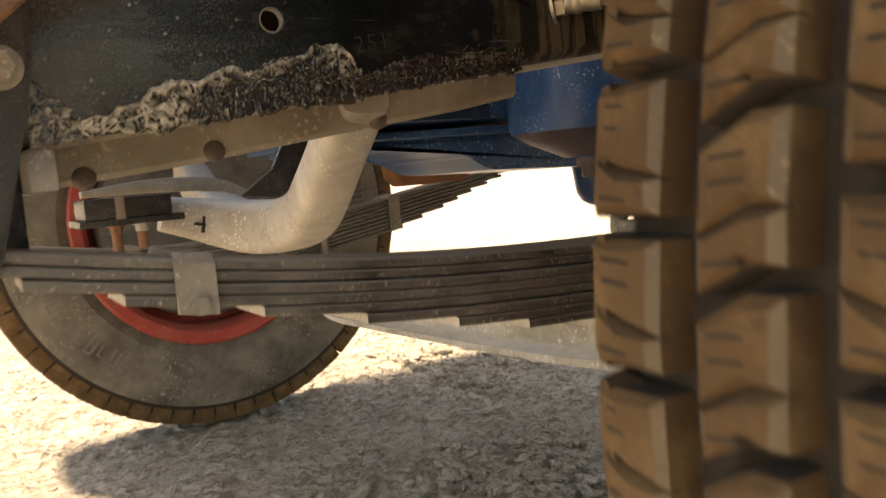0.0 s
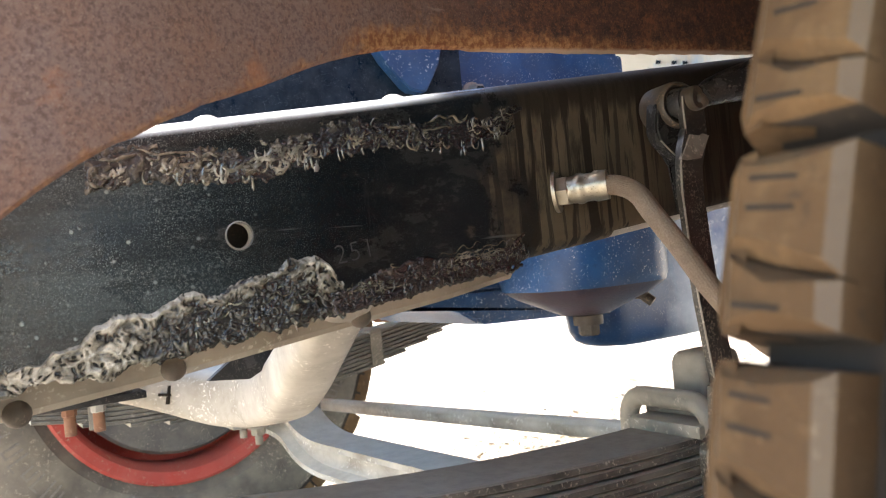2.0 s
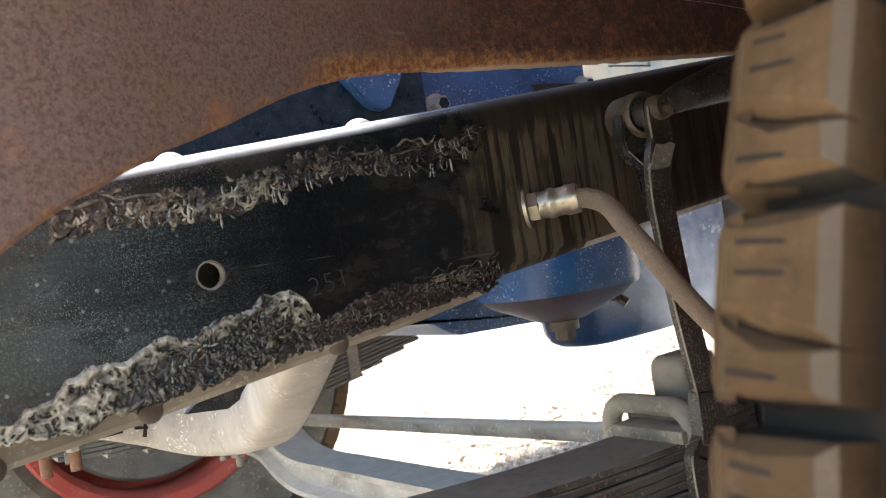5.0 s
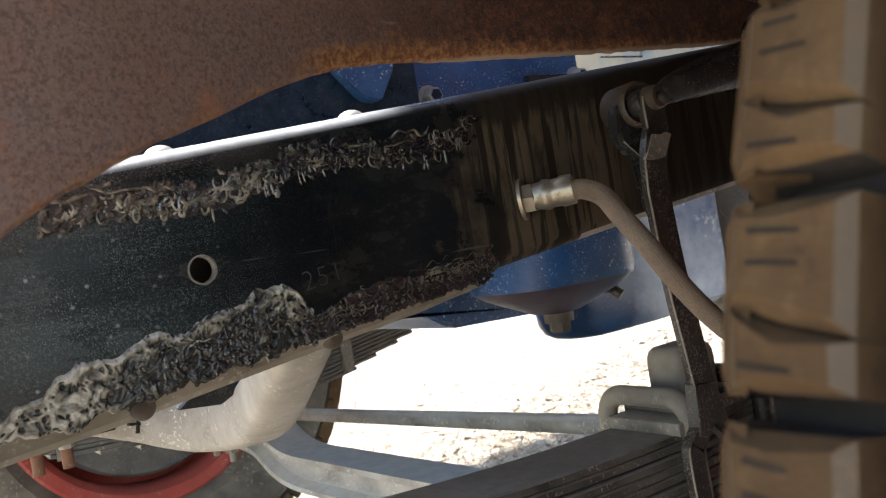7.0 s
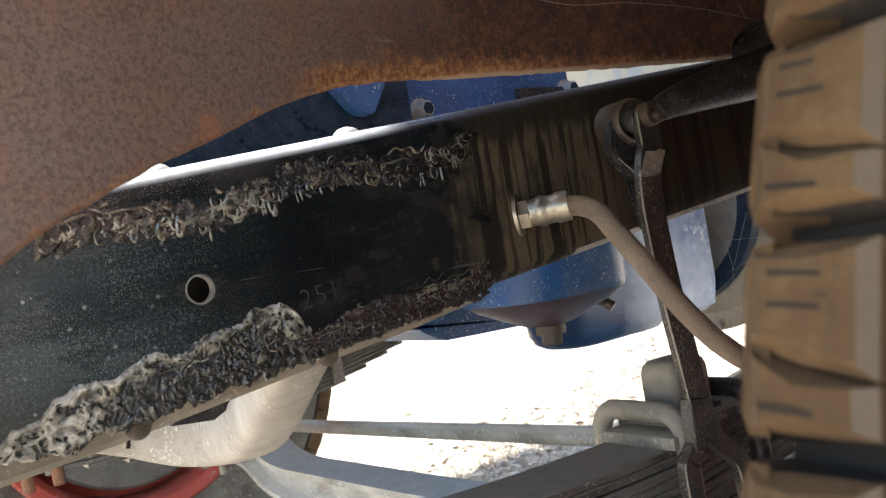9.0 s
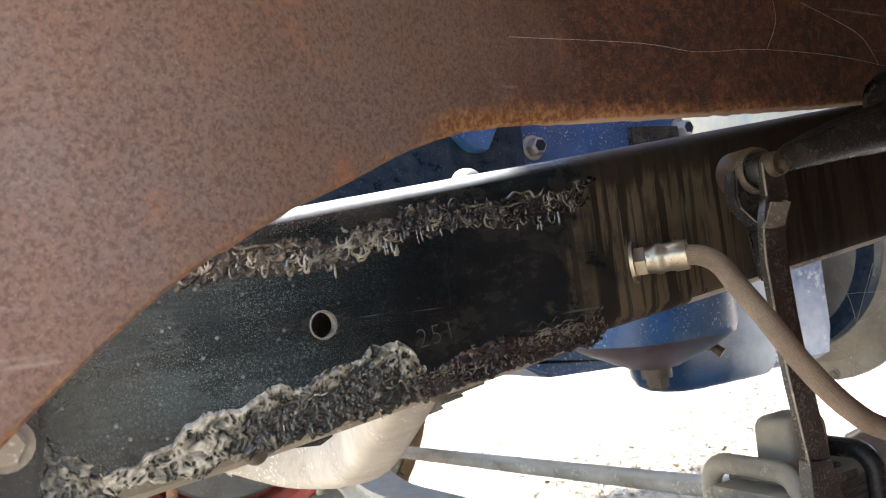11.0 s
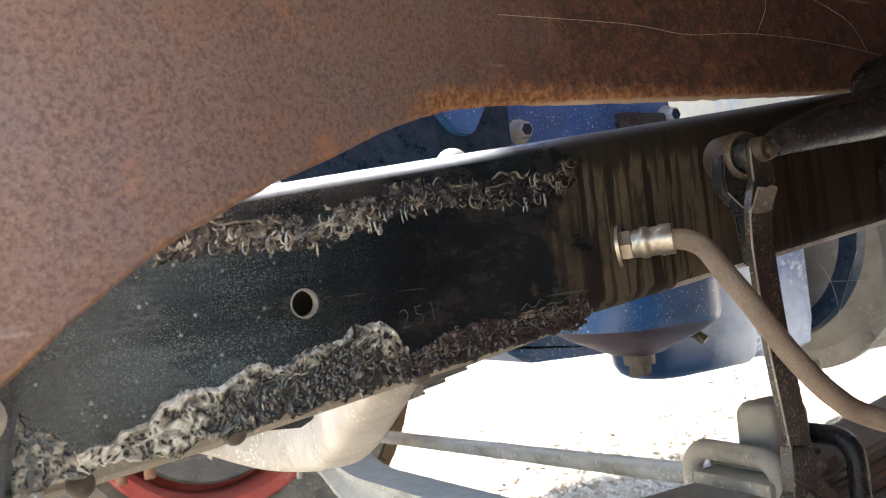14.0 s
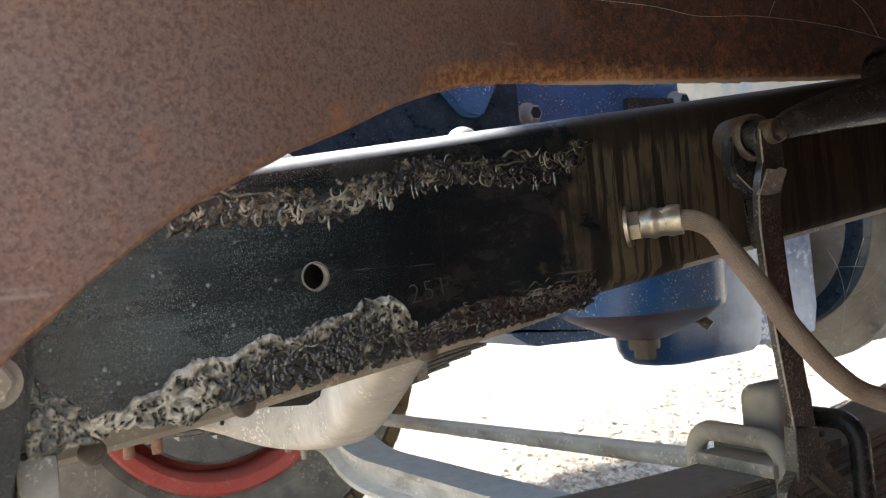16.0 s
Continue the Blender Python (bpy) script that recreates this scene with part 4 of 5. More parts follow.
for x in (0.975, 1.059):
    ubolt(NEAR, x, 0.011, 0.5035, 0.36, 0.041, 0.0078, x > 1)
for x in (0.971, 1.057):
    ubolt(FAR, x, 0.981, far_top(x) + 0.016, 0.34, 0.041, 0.0065)
bm = bmesh.new()
box(bm, (0.987, -0.024, 0.4855), (1.047, 0.046, 0.4930), 0.002)
part("clamp_plate", bm, M_SPRING, NEAR)

bm = bmesh.new()
lathe(bm, [(0.0, -0.006), (0.016, -0.006), (0.020, -0.003), (0.021, 0.003), (0.0, 0.003)], m=Matrix.Translation((1.135, -0.034, 0.462)), n=32)
head = part("bolt_head", bm, M_STEEL, NEAR, "round slotted dusty steel bolt head")
bm = bmesh.new()
box(bm, (-0.018, -0.0008, -0.002), (0.018, 0.0012, 0.002), m=pose(1.135, -0.0403, 0.462, 0, 35, 0))
part("slot", bm, M_RECESS_SHADE, head)
bm = bmesh.new()
box(bm, (0.962, -0.030, near_top(0.97)), (0.990, 0.040, near_top(0.98) + 0.0095), 0.002)
part("saddle", bm, M_STEEL, NEAR, "pale dusty saddle under the u-bolt")
# rubber bump stop on top of the near spring
STOP = thing("bump_stop", (1.021, 0.010, 0.487), "grey cracked rubber bump stop on the spring clamp", "bump stop")
bm = bmesh.new()
rr = [[bm.verts.new((1.0205 + hx * math.copysign(abs(math.cos(a)) ** 0.35, math.cos(a)), 0.010 + hy * math.copysign(abs(math.sin(a)) ** 0.35, math.sin(a)), z)) for a in np.linspace(0.05, 2 * math.pi + 0.05, 28, endpoint=False)]
      for hx, hy, z in ((0.0225, 0.0185, 0.494), (0.0225, 0.0185, 0.522), (0.0220, 0.018, 0.528), (0.0205, 0.0165, 0.5320), (0.0175, 0.014, 0.5345), (0.010, 0.0085, 0.5355))]
for r0, r1 in zip(rr, rr[1:]):
    for j in range(28):
        bm.faces.new((r0[j], r0[(j + 1) % 28], r1[(j + 1) % 28], r1[j]))
bm.faces.new(rr[0]), bm.faces.new(rr[-1])
part("rubber_block", bm, M_BUMPER, STOP)
bm = bmesh.new()
sweep(bm, [(1.0165, -0.0083, 0.527), (1.0145, -0.0084, 0.521), (1.0150, -0.0084, 0.516), (1.0125, -0.0084, 0.509), (1.0120, -0.0083, 0.505)], ring(0.0006, 6))
part("crack", bm, M_RECESS_SHADE, STOP, "dark crack in the rubber")
bm = bmesh.new()
box(bm, (1.000, -0.012, 0.490), (1.044, 0.034, 0.4965), 0.001)
part("foot", bm, M_BLACK, STOP)

# hanger at the front end of the near spring
HANG = thing("spring_hanger", (0.478, 0.0, 0.49), "dark rusty spring hanger bracket bolted to the rail", "bracket")
bm = bmesh.new()
outline = [(0.432, 0.66), (0.432, 0.50), (0.476, 0.50), (0.487, 0.520), (0.503, 0.582), (0.512, 0.618), (0.513, 0.66)]
a = [bm.verts.new((x, -0.030, z)) for x, z in outline]
b = [bm.verts.new((x, -0.002, z)) for x, z in outline]
bm.faces.new(a), bm.faces.new(b)
for k in range(len(a)):
    bm.faces.new((a[k], a[(k + 1) % 7], b[(k + 1) % 7], b[k]))
bmesh.ops.bevel(bm, geom=[e for e in bm.edges if abs(e.verts[0].co.y - e.verts[1].co.y) < 1e-5 and e.verts[0].co.y < -0.02], offset=0.003, segments=2, affect="EDGES")
part("plate", bm, M_BLACK, HANG)
bm = bmesh.new()
box(bm, (0.440, 0.05, 0.505), (0.505, 0.062, zb(0.47) - 0.002), 0.003)
part("plate", bm, M_BLACK, HANG)
bm = bmesh.new()
rod(bm, (0.452, -0.036, 0.519), (0.452, 0.066, 0.519), 0.016, n=24)
part("eye_pin", bm, M_STEEL, HANG)
bm = bmesh.new()
hexhead(bm, (0.496, -0.030, 0.617), (0, -1, 0), 0.0085, 0.010)
part("bolt", bm, M_STEEL, HANG)
bm = bmesh.new()
box(bm, (0.505, 0.005, 0.553), (0.521, 0.10, zb(0.51) - 0.001), 0.003)
part("gusset", bm, M_CAST, HANG, "pale dusty folded gusset")


# ---------------------------------------------------------------- axle and tie rod
AXLE = thing("front_axle", (0.97, 0.5, 0.30), "dusty forged steel i-beam front axle", "axle")
bm = bmesh.new()
ypts = [(-0.42, 0.44), (-0.25, 0.41), (-0.10, 0.375), (0.02, 0.362), (0.09, 0.365), (0.16, 0.360), (0.25, 0.354), (0.434, 0.346), (0.66, 0.338), (0.78, 0.335), (0.85, 0.345), (0.91, 0.368), (0.97, 0.375), (1.04, 0.375), (1.2, 0.41), (1.38, 0.44)]
fl, wb, hh = 0.033, 0.010, 0.027
isec = [(-fl, -hh), (fl, -hh), (fl, -hh + 0.008), (wb + 0.004, -hh + 0.013), (wb, -hh + 0.019), (wb, hh - 0.019), (wb + 0.004, hh - 0.013), (fl, hh - 0.008), (fl, hh), (-fl, hh), (-fl, hh - 0.008), (-wb - 0.004, hh - 0.013), (-wb, hh - 0.019), (-wb, -hh + 0.019), (-wb - 0.004, -hh + 0.013), (-fl, -hh + 0.008)]
sweep(bm, curve_points([(1.035 - 0.005 * max(0, min(1, y)), y, z) for y, z in ypts], 6), isec)
part("beam", bm, M_AXLE, AXLE)
bm = bmesh.new()
sweep(bm, curve_points([(1.215, 0.10, 0.462), (1.22, 0.06, 0.479), (1.225, -0.04, 0.516), (1.23, -0.13, 0.545)], 5), lambda f: ring(0.014 + 0.004 * f, 20))
part("steering_arm", bm, M_AXLE, AXLE)
for yc, zt in ((0.011, near_top(0.97) - 9 * LEAF), (0.981, far_top(1.0) - 9 * LEAF)):
    bm = bmesh.new()
    xp = 1.038 if yc < 0.5 else 1.005
    box(bm, (xp - 0.08, yc - 0.05, zt - 0.030), (xp + 0.08, yc + 0.05, zt - 0.001), 0.005)
    part("spring_pad", bm, M_CAST, AXLE)
    for x in ((0.975, 1.059) if yc < 0.5 else (0.971, 1.057)):
        for y in (-0.041, 0.041):
            bm = bmesh.new()
            hexhead(bm, (x, yc + y, zt - 0.030), (0, 0, -1), 0.013, 0.016)
            part("nut", bm, M_STEEL, AXLE)
TIE = thing("tie_rod", (1.2, 0.5, 0.37), "dusty grey steel tie rod behind the axle", "tie rod")
bm = bmesh.new()
sweep(bm, [(1.2, -0.36, 0.441), (1.2, 0.28, 0.400), (1.2, 0.96, 0.357), (1.2, 1.34, 0.333)], ring(0.0125, 18))
part("tube", bm, M_AXLE, TIE)


# ---------------------------------------------------------------- wheels
def wheel(label):
    """A wheel at the origin, with its axle along y."""
    w = thing("wheel", (0, 0, 0), label, "wheel", "front wheels")
    R, half = 0.475, 0.092
    bm = bmesh.new()
    lathe(bm, [(0.272, 0.070), (0.290, 0.083), (0.308, 0.094), (0.311, 0.098), (0.315, 0.0985), (0.330, 0.104), (0.375, 0.106), (0.415, 0.0985), (0.429, 0.0945), (0.446, 0.0885), (0.456, 0.0850), (0.460, 0.078), (0.461, 0.06), (0.462, 0.0),
               (0.461, -0.06), (0.460, -0.078), (0.456, -0.0850), (0.446, -0.0885), (0.429, -0.0945), (0.415, -0.0985), (0.375, -0.106), (0.330, -0.104), (0.315, -0.0985), (0.311, -0.098), (0.308, -0.094), (0.290, -0.083), (0.272, -0.070)], n=96)
    # the crown between the blocks gets the shaded groove tone
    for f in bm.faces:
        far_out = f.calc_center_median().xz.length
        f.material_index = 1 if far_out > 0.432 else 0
    tyre = part("tyre", bm, [M_TYRE, M_RECESS_SHADE, M_TREAD], w, "dusty black rubber sidewall")
    # raised marking on the sidewalls, as plain bars
    for s in (-1, 1):
        bm = bmesh.new()
        for start, count in ((0.2, 9), (2.3, 11), (4.2, 9)):
            for k in range(count):
                a = start + k * 0.075
                h = 0.014 + 0.004 * (k % 3)
                m = Matrix.Rotation(-a, 4, "Y") @ Matrix.Translation((0.365, s * 0.1062, 0))
                box(bm, (-h, -0.0012, -0.010), (h, 0.0012, -0.006), m=m)
                if k % 2:
                    box(bm, (-h, -0.0012, 0.004), (h, 0.0012, 0.008), m=m)
                box(bm, (h - 0.004, -0.0012, -0.010), (h, 0.0012, 0.008), m=m)
        tagged(part("raised_marking", bm, M_MARK, tyre, smooth=False), kind="stuff")
    # tread: five ribs of blocks, each cut in two by a zigzag sipe, with two short sipes
    bm = bmesh.new()
    N, rib, gap = 76, 0.0241, 0.0122
    pitch = 2 * math.pi / N

    def block(bm, outline, r1, r0=0.452, top_in=0.0034):
        """A prism over an outline of (angle, y) in the tread, with bevels along its flanks coloured paler as a
        highlight.
        """
        cen_a, cen_y = sum(a for a, _ in outline) / len(outline), sum(y for _, y in outline) / len(outline)
        up, dn = [], []
        for a, y in outline:
            da, dy = a - cen_a, y - cen_y
            la = math.hypot(da * r1, dy)
            f = 1 - top_in / max(la, 1e-4)
            aa, yy = cen_a + da * f, cen_y + dy * f
            wear = 0.0006 * noise.noise(Vector((a * 40, y * 60, 1)))
            crown = r1 - 0.35 * yy * yy + wear
            up.append(bm.verts.new((crown * math.cos(aa), yy, crown * math.sin(aa))))
            cr = r1 - 0.0026 - 0.35 * y * y + wear
            wide = 1 + 0.0022 / max(la, 1e-4)
            ab, yb = cen_a + da * wide, cen_y + dy * wide
            dn.append((bm.verts.new((cr * math.cos(a), y, cr * math.sin(a))), bm.verts.new((r0 * math.cos(ab), yb, r0 * math.sin(ab)))))
        bm.faces.new(up)
        n_ = len(up)
        for k in range(n_):
            k2 = (k + 1) % n_
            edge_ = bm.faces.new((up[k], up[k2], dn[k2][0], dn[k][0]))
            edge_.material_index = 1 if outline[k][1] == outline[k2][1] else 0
            # groove walls are coloured dark, as in shade; flanks keep the tread dust
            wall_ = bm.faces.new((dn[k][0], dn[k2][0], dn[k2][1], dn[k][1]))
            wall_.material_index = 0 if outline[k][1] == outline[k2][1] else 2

    bs = bmesh.new()
    for q in range(5):
        yc = (q - 2) * (rib + gap)
        y0, y1 = yc - rib / 2, yc + rib / 2
        odd = q % 2 == 1
        for k in range(N):
            a0 = (k + (0.37 * (4 - q)) % 1.0) * pitch
            lo, hi = a0 + pitch * 0.08, a0 + pitch * 0.92
            at = lambda f: lo + (hi - lo) * f
            sy = yc + (-0.10 if odd else 0.10) * rib
            z0, z1 = (0.72, 0.50) if odd else (0.50, 0.72)
            if not odd:
                s_ = [(at(0.73), y0), (at(0.645), sy), (at(0.54), y1)]
            else:
                s_ = [(at(z1), y0), (at(z1), sy), (at(z0), y1)]
            sl = 0.0 if not odd else 0.12
            e = pitch * 0.007
            for outline_ in ([(at(-sl), y0), (at(-sl), sy), (at(sl), y1)] + [(a - e, y) for a, y in reversed(s_)],
                             [(a + e, y) for a, y in s_] + [(at(1 + sl), y1), (at(1 - sl), sy), (at(1 - sl), y0)]):
                if math.pi - 1.0 < a0 < math.pi + 0.55:
                    single = bmesh.new()
                    block(single, outline_, R)
                    part("tread_block", single, [M_TREAD, M_BEVEL_SHEEN, M_RECESS_SHADE], tyre)
                else:
                    block(bm, outline_, R)
            # short sipes are dark boxes in place of shaded cuts
            for f, dy in ((0.17, 0.0), (0.34, 0.0), (0.88, 0.05)):
                ys = yc + rib * (0.08 + dy)
                m = Matrix.Rotation(-at(f), 4, "Y") @ Matrix.Translation((R - 0.35 * ys * ys, ys, 0)) @ Matrix.Rotation(0.08 * (1 if odd else -1), 4, "X")
                box(bs, (-0.006, -0.0050, -0.0005), (0.0002, 0.0050, 0.0005), m=m)
    # shoulder lugs, which wrap over the edge of the tread on both sides
    for side in (-1, 1):
        count = N if side > 0 else 60
        step = 2 * math.pi / count
        for k in range(count):
            a0 = k * step
            rows = []
            for r_, y_, out_ in ((0.4716, 0.0795, 0), (0.4695, 0.0850, 1), (0.4600, 0.0885, 1), (0.4470, 0.0915, 1), (0.4370, 0.0925, 0)):
                lo_, hi_ = a0 + step * 0.06, a0 + step * 0.94
                rows.append([bm.verts.new((r_ * math.cos(lo_ + (hi_ - lo_) * f), side * (y_ + (0.0015 if 0 < f < 1 and out_ else 0.0)), r_ * math.sin(lo_ + (hi_ - lo_) * f))) for f in (0, 0.12, 0.88, 1)])
            for r0_, r1_ in zip(rows, rows[1:]):
                for j in range(3):
                    bm.faces.new((r0_[j], r0_[j + 1], r1_[j + 1], r1_[j]))
            for j in (0, 3):
                foot = [bm.verts.new((0.990 * v.co.x, v.co.y * 0.90, 0.990 * v.co.z)) for v in (rows[0][j], rows[2][j], rows[4][j])]
                bm.faces.new((rows[0][j], rows[1][j], rows[2][j], foot[1], foot[0]))
                bm.faces.new((rows[2][j], rows[3][j], rows[4][j], foot[2], foot[1]))
    tagged(part("tread", bm, [M_TREAD, M_BEVEL_SHEEN, M_RECESS_SHADE], tyre, "tread blocks coated in brown dust"), kind="stuff")
    tagged(part("sipe", bs, M_RECESS_SHADE, tyre, smooth=False), kind="stuff")
    # rim: barrel with rolled edges and a dished disc
    bm = bmesh.new()
    prof_ = [(0.284, -0.092), (0.290, -0.088), (0.288, -0.080), (0.272, -0.076), (0.262, -0.060), (0.262, 0.030), (0.272, 0.076), (0.288, 0.080), (0.290, 0.088), (0.284, 0.092),
             (0.276, 0.088), (0.252, 0.032), (0.250, -0.060), (0.262, -0.084), (0.276, -0.089)]
    lathe(bm, prof_, n=80, closed=True)
    rim = part("rim", bm, M_RED, w, "red enamelled steel rim")
    # clipped balance weights along the edge of the rim, at one place on each side
    for a_ in (1.02, 1.13, 1.24):
        bm = bmesh.new()
        path_ = [(0.2925 * math.cos(a_ + d), -0.0925, 0.2925 * math.sin(a_ + d)) for d in np.linspace(-0.048, 0.048, 6)]
        sweep(bm, path_, [(-0.008, -0.004), (0.008, -0.004), (0.008, 0.002), (0.004, 0.005), (-0.004, 0.005), (-0.008, 0.002)], up=Vector((0, 1, 0)))
        part("balance_weight", bm, M_CAST, rim, "pale dusty clip-on balance weight")
    bm = bmesh.new()
    lathe(bm, [(0.252, 0.02), (0.235, 0.035), (0.20, 0.045), (0.12, 0.05), (0.12, 0.042), (0.20, 0.036), (0.23, 0.026), (0.252, 0.008)], n=64, closed=True)
    part("disc", bm, M_RED, rim)
    bm = bmesh.new()
    lathe(bm, [(0.0, -0.06), (0.05, -0.062), (0.06, -0.05), (0.17, -0.064), (0.222, -0.062), (0.230, -0.050), (0.230, 0.022), (0.0, 0.03)], n=64)
    part("brake_drum", bm, M_DRUM, w, "grey dusty brake drum")
    return w


WN = wheel("front wheel with brown dusty tread blocks standing on dirt")
WN.matrix_basis = pose(1.080, -0.425, 0.482, 0, 1.02, 0)
WF = copy_thing(WN, pose(0.963, 1.476, 0.486, 0, 40, 0))
tagged(WF, "front wheel with red rim and dusty black tyre standing on dirt", "wheel", "front wheels")


# ---------------------------------------------------------------- crossmember and engine mount
CROSS = thing("crossmember", (0.72, 0.5, 0.49), "pale dusty pressed steel crossmember under the engine", "crossmember")
bm = bmesh.new()
way_ = [(0.752, 0.085, 0.612, 0.020, 0.020), (0.760, 0.16, 0.572, 0.023, 0.022), (0.778, 0.25, 0.536, 0.026, 0.025), (0.797, 0.34, 0.510, 0.028, 0.028), (0.800, 0.42, 0.498, 0.029, 0.031), (0.782, 0.475, 0.497, 0.029, 0.032),
        (0.752, 0.512, 0.504, 0.028, 0.029), (0.718, 0.524, 0.513, 0.026, 0.025), (0.684, 0.528, 0.522, 0.024, 0.021)]
fine_ = curve_points([w_[:3] for w_ in way_], 8)
size_ = curve_points([(w_[3], w_[4], 0) for w_ in way_], 8)
sec = [(math.copysign(abs(math.cos(a)) ** 0.55, math.cos(a)), math.copysign(abs(math.sin(a)) ** 0.55, math.sin(a))) for a in np.linspace(0, 2 * math.pi, 28, endpoint=False)]
sweep(bm, fine_, lambda f: [(a * size_[round(f * (len(fine_) - 1))].x, b * size_[round(f * (len(fine_) - 1))].y) for a, b in sec])
part("pressing", bm, M_PRESSED, CROSS)
# slot and hole: dark bars and a dark disc in place of shaded openings
bm = bmesh.new()
for turn_ in (10, 100):
    box(bm, (-0.010, -0.0030, -0.0014), (0.010, 0.0030, 0.0014), m=pose(0.724, 0.4965, 0.505, 0, turn_, 14))
part("cross_slot", bm, M_RECESS_SHADE, CROSS, smooth=False)
bm = bmesh.new()
rod(bm, (0.763, 0.490, 0.517), (0.760, 0.4765, 0.517), 0.0062)
part("hole", bm, M_RECESS_SHADE, CROSS)
bm = bmesh.new()
sweep(bm, curve_points([(0.790, 0.50, 0.500), (0.800, 0.62, 0.505), (0.81, 0.78, 0.530), (0.815, 0.90, 0.575)], 6), [(a * 0.026, b * 0.026) for a, b in sec])
part("far_arm", bm, M_PRESSED, CROSS)
# dark greasy gusset between the rail and the pressing
bm = bmesh.new()
outline = [(0.713, 0.537), (0.747, 0.561), (0.762, 0.588), (0.820, 0.586), (0.775, 0.545), (0.750, 0.533)]
a = [bm.verts.new((x, 0.296, z)) for x, z in outline]
b = [bm.verts.new((x, 0.304, z)) for x, z in outline]
bm.faces.new(a), bm.faces.new(b)
for k in range(6):
    bm.faces.new((a[k], a[(k + 1) % 6], b[(k + 1) % 6], b[k]))
part("gusset", bm, M_BLACK, CROSS, "black greasy gusset plate")
# pale bar added in place of a sunlit edge behind the mount
bm = bmesh.new()
sweep(bm, curve_points([(0.60, 0.55, 0.552), (0.68, 0.552, 0.556), (0.76, 0.55, 0.551), (0.80, 0.54, 0.535)], 5), lambda f: [(a * 0.008, b * (0.004 + 0.005 * math.sin(math.pi * f))) for a, b in sec])
part("sunlit_strip", bm, M_FLANGE, CROSS, "pale strip standing in for a sunlit edge")
MOUNT = thing("engine_mount", (0.63, 0.45, 0.519), "black engine mount bracket with rusty hanging bolts", "bracket")
bm = bmesh.new()
box(bm, (0.584, 0.41, 0.524), (0.672, 0.49, 0.546), 0.003)
part("pad", bm, M_BLACK, MOUNT)
bm = bmesh.new()
box(bm, (0.614, 0.4085, 0.523), (0.624, 0.4915, 0.5475), 0.002)
part("strap", bm, M_HOSE, MOUNT)
bm = bmesh.new()
box(bm, (0.578, 0.41, 0.517), (0.684, 0.50, 0.524), 0.001)
part("plate", bm, M_BLACK, MOUNT)
for x, y, m in ((0.616, 0.430, M_RUSTBOLT), (0.642, 0.430, M_BOLT)):
    bm = bmesh.new()
    hexhead(bm, (x, y, 0.517), (0, 0, -1), 0.007, 0.009)
    nut = part("nut", bm, m, MOUNT)
    bm = bmesh.new()
    rod(bm, (x, y, 0.517), (x, y, 0.490), 0.0055)
    part("stud", bm, M_RUSTBOLT, MOUNT)


# ---------------------------------------------------------------- engine
ENGINE = thing("engine", (1.1, 0.45, 0.52), "blue painted truck engine with dust and oil film", "engine")
bm = bmesh.new()
box(bm, (0.80, 0.34, 0.60), (1.29, 0.74, 1.02), 0.012)
part("block", bm, M_BLUE, ENGINE)
# front sump: straight sides, rounded corners, bottom drawn in to the drain plug
bm = bmesh.new()


def rounded(cx, cy, hx, hy, r, z, n=6):
    pts = []
    for sx, sy, a0 in ((1, 1, 0), (-1, 1, 90), (-1, -1, 180), (1, -1, 270)):
        for k in range(n + 1):
            a = radians(a0 + 90 * k / n)
            pts.append((cx + sx * (hx - r) + r * math.cos(a), cy + sy * (hy - r) + r * math.sin(a), z))
    return pts


def stack(bm, levels, cap_low=True, cap_high=True, mats=None):
    rr = [[bm.verts.new(p) for p in lv] for lv in levels]
    n = len(rr[0])
    for i, (a, b) in enumerate(zip(rr, rr[1:])):
        for j in range(n):
            f = bm.faces.new((a[j], a[(j + 1) % n], b[(j + 1) % n], b[j]))
            if mats:
                f.material_index = mats[i]
    if cap_low:
        bm.faces.new(rr[0])
    if cap_high:
        bm.faces.new(rr[-1])


cx, cy = 1.136, 0.275
stack(bm, [rounded(cx, cy, 0.027, 0.027, 0.026, 0.547), rounded(cx, cy, 0.072, 0.068, 0.055, 0.569), rounded(cx, cy, 0.086, 0.078, 0.060, 0.579), rounded(cx, cy, 0.087, 0.081, 0.060, 0.589),
           rounded(cx, cy, 0.089, 0.081, 0.060, 0.70)], mats=[1, 1, 0, 0])
sump = part("sump", bm, [M_BLUE, M_PAN_BOTTOM], ENGINE, "blue oil sump with reddish oily cone bottom")
bm = bmesh.new()
rod(bm, (1.138, 0.275, 0.545), (1.138, 0.275, 0.537), 0.0170, n=24)
hexhead(bm, (1.138, 0.275, 0.538), (0, 0, -1), 0.0125, 0.016, n=6)
part("drain_plug", bm, M_RIVET, sump, "oily brown steel drain plug")
bm = bmesh.new()
rod(bm, (1.200, 0.250, 0.580), (1.200, 0.250, 0.557), 0.008, n=12)
rod(bm, (1.200, 0.250, 0.562), (1.206, 0.240, 0.552), 0.006, n=10)
part("petcock", bm, M_OILY, sump)
# shallow pan ahead of the sump
bm = bmesh.new()
outline = [(0.86, 0.585), (0.86, 0.580), (1.0, 0.575), (1.035, 0.560), (1.07, 0.540), (1.25, 0.533), (1.25, 0.585)]
a = [bm.verts.new((x, 0.385, z)) for x, z in outline]
b = [bm.verts.new((x, 0.640, z)) for x, z in outline]
bm.faces.new(a), bm.faces.new(b)
for k in range(len(a)):
    bm.faces.new((a[k], a[(k + 1) % 7], b[(k + 1) % 7], b[k]))
bmesh.ops.bevel(bm, geom=list(bm.edges), offset=0.006, segments=2, affect="EDGES")
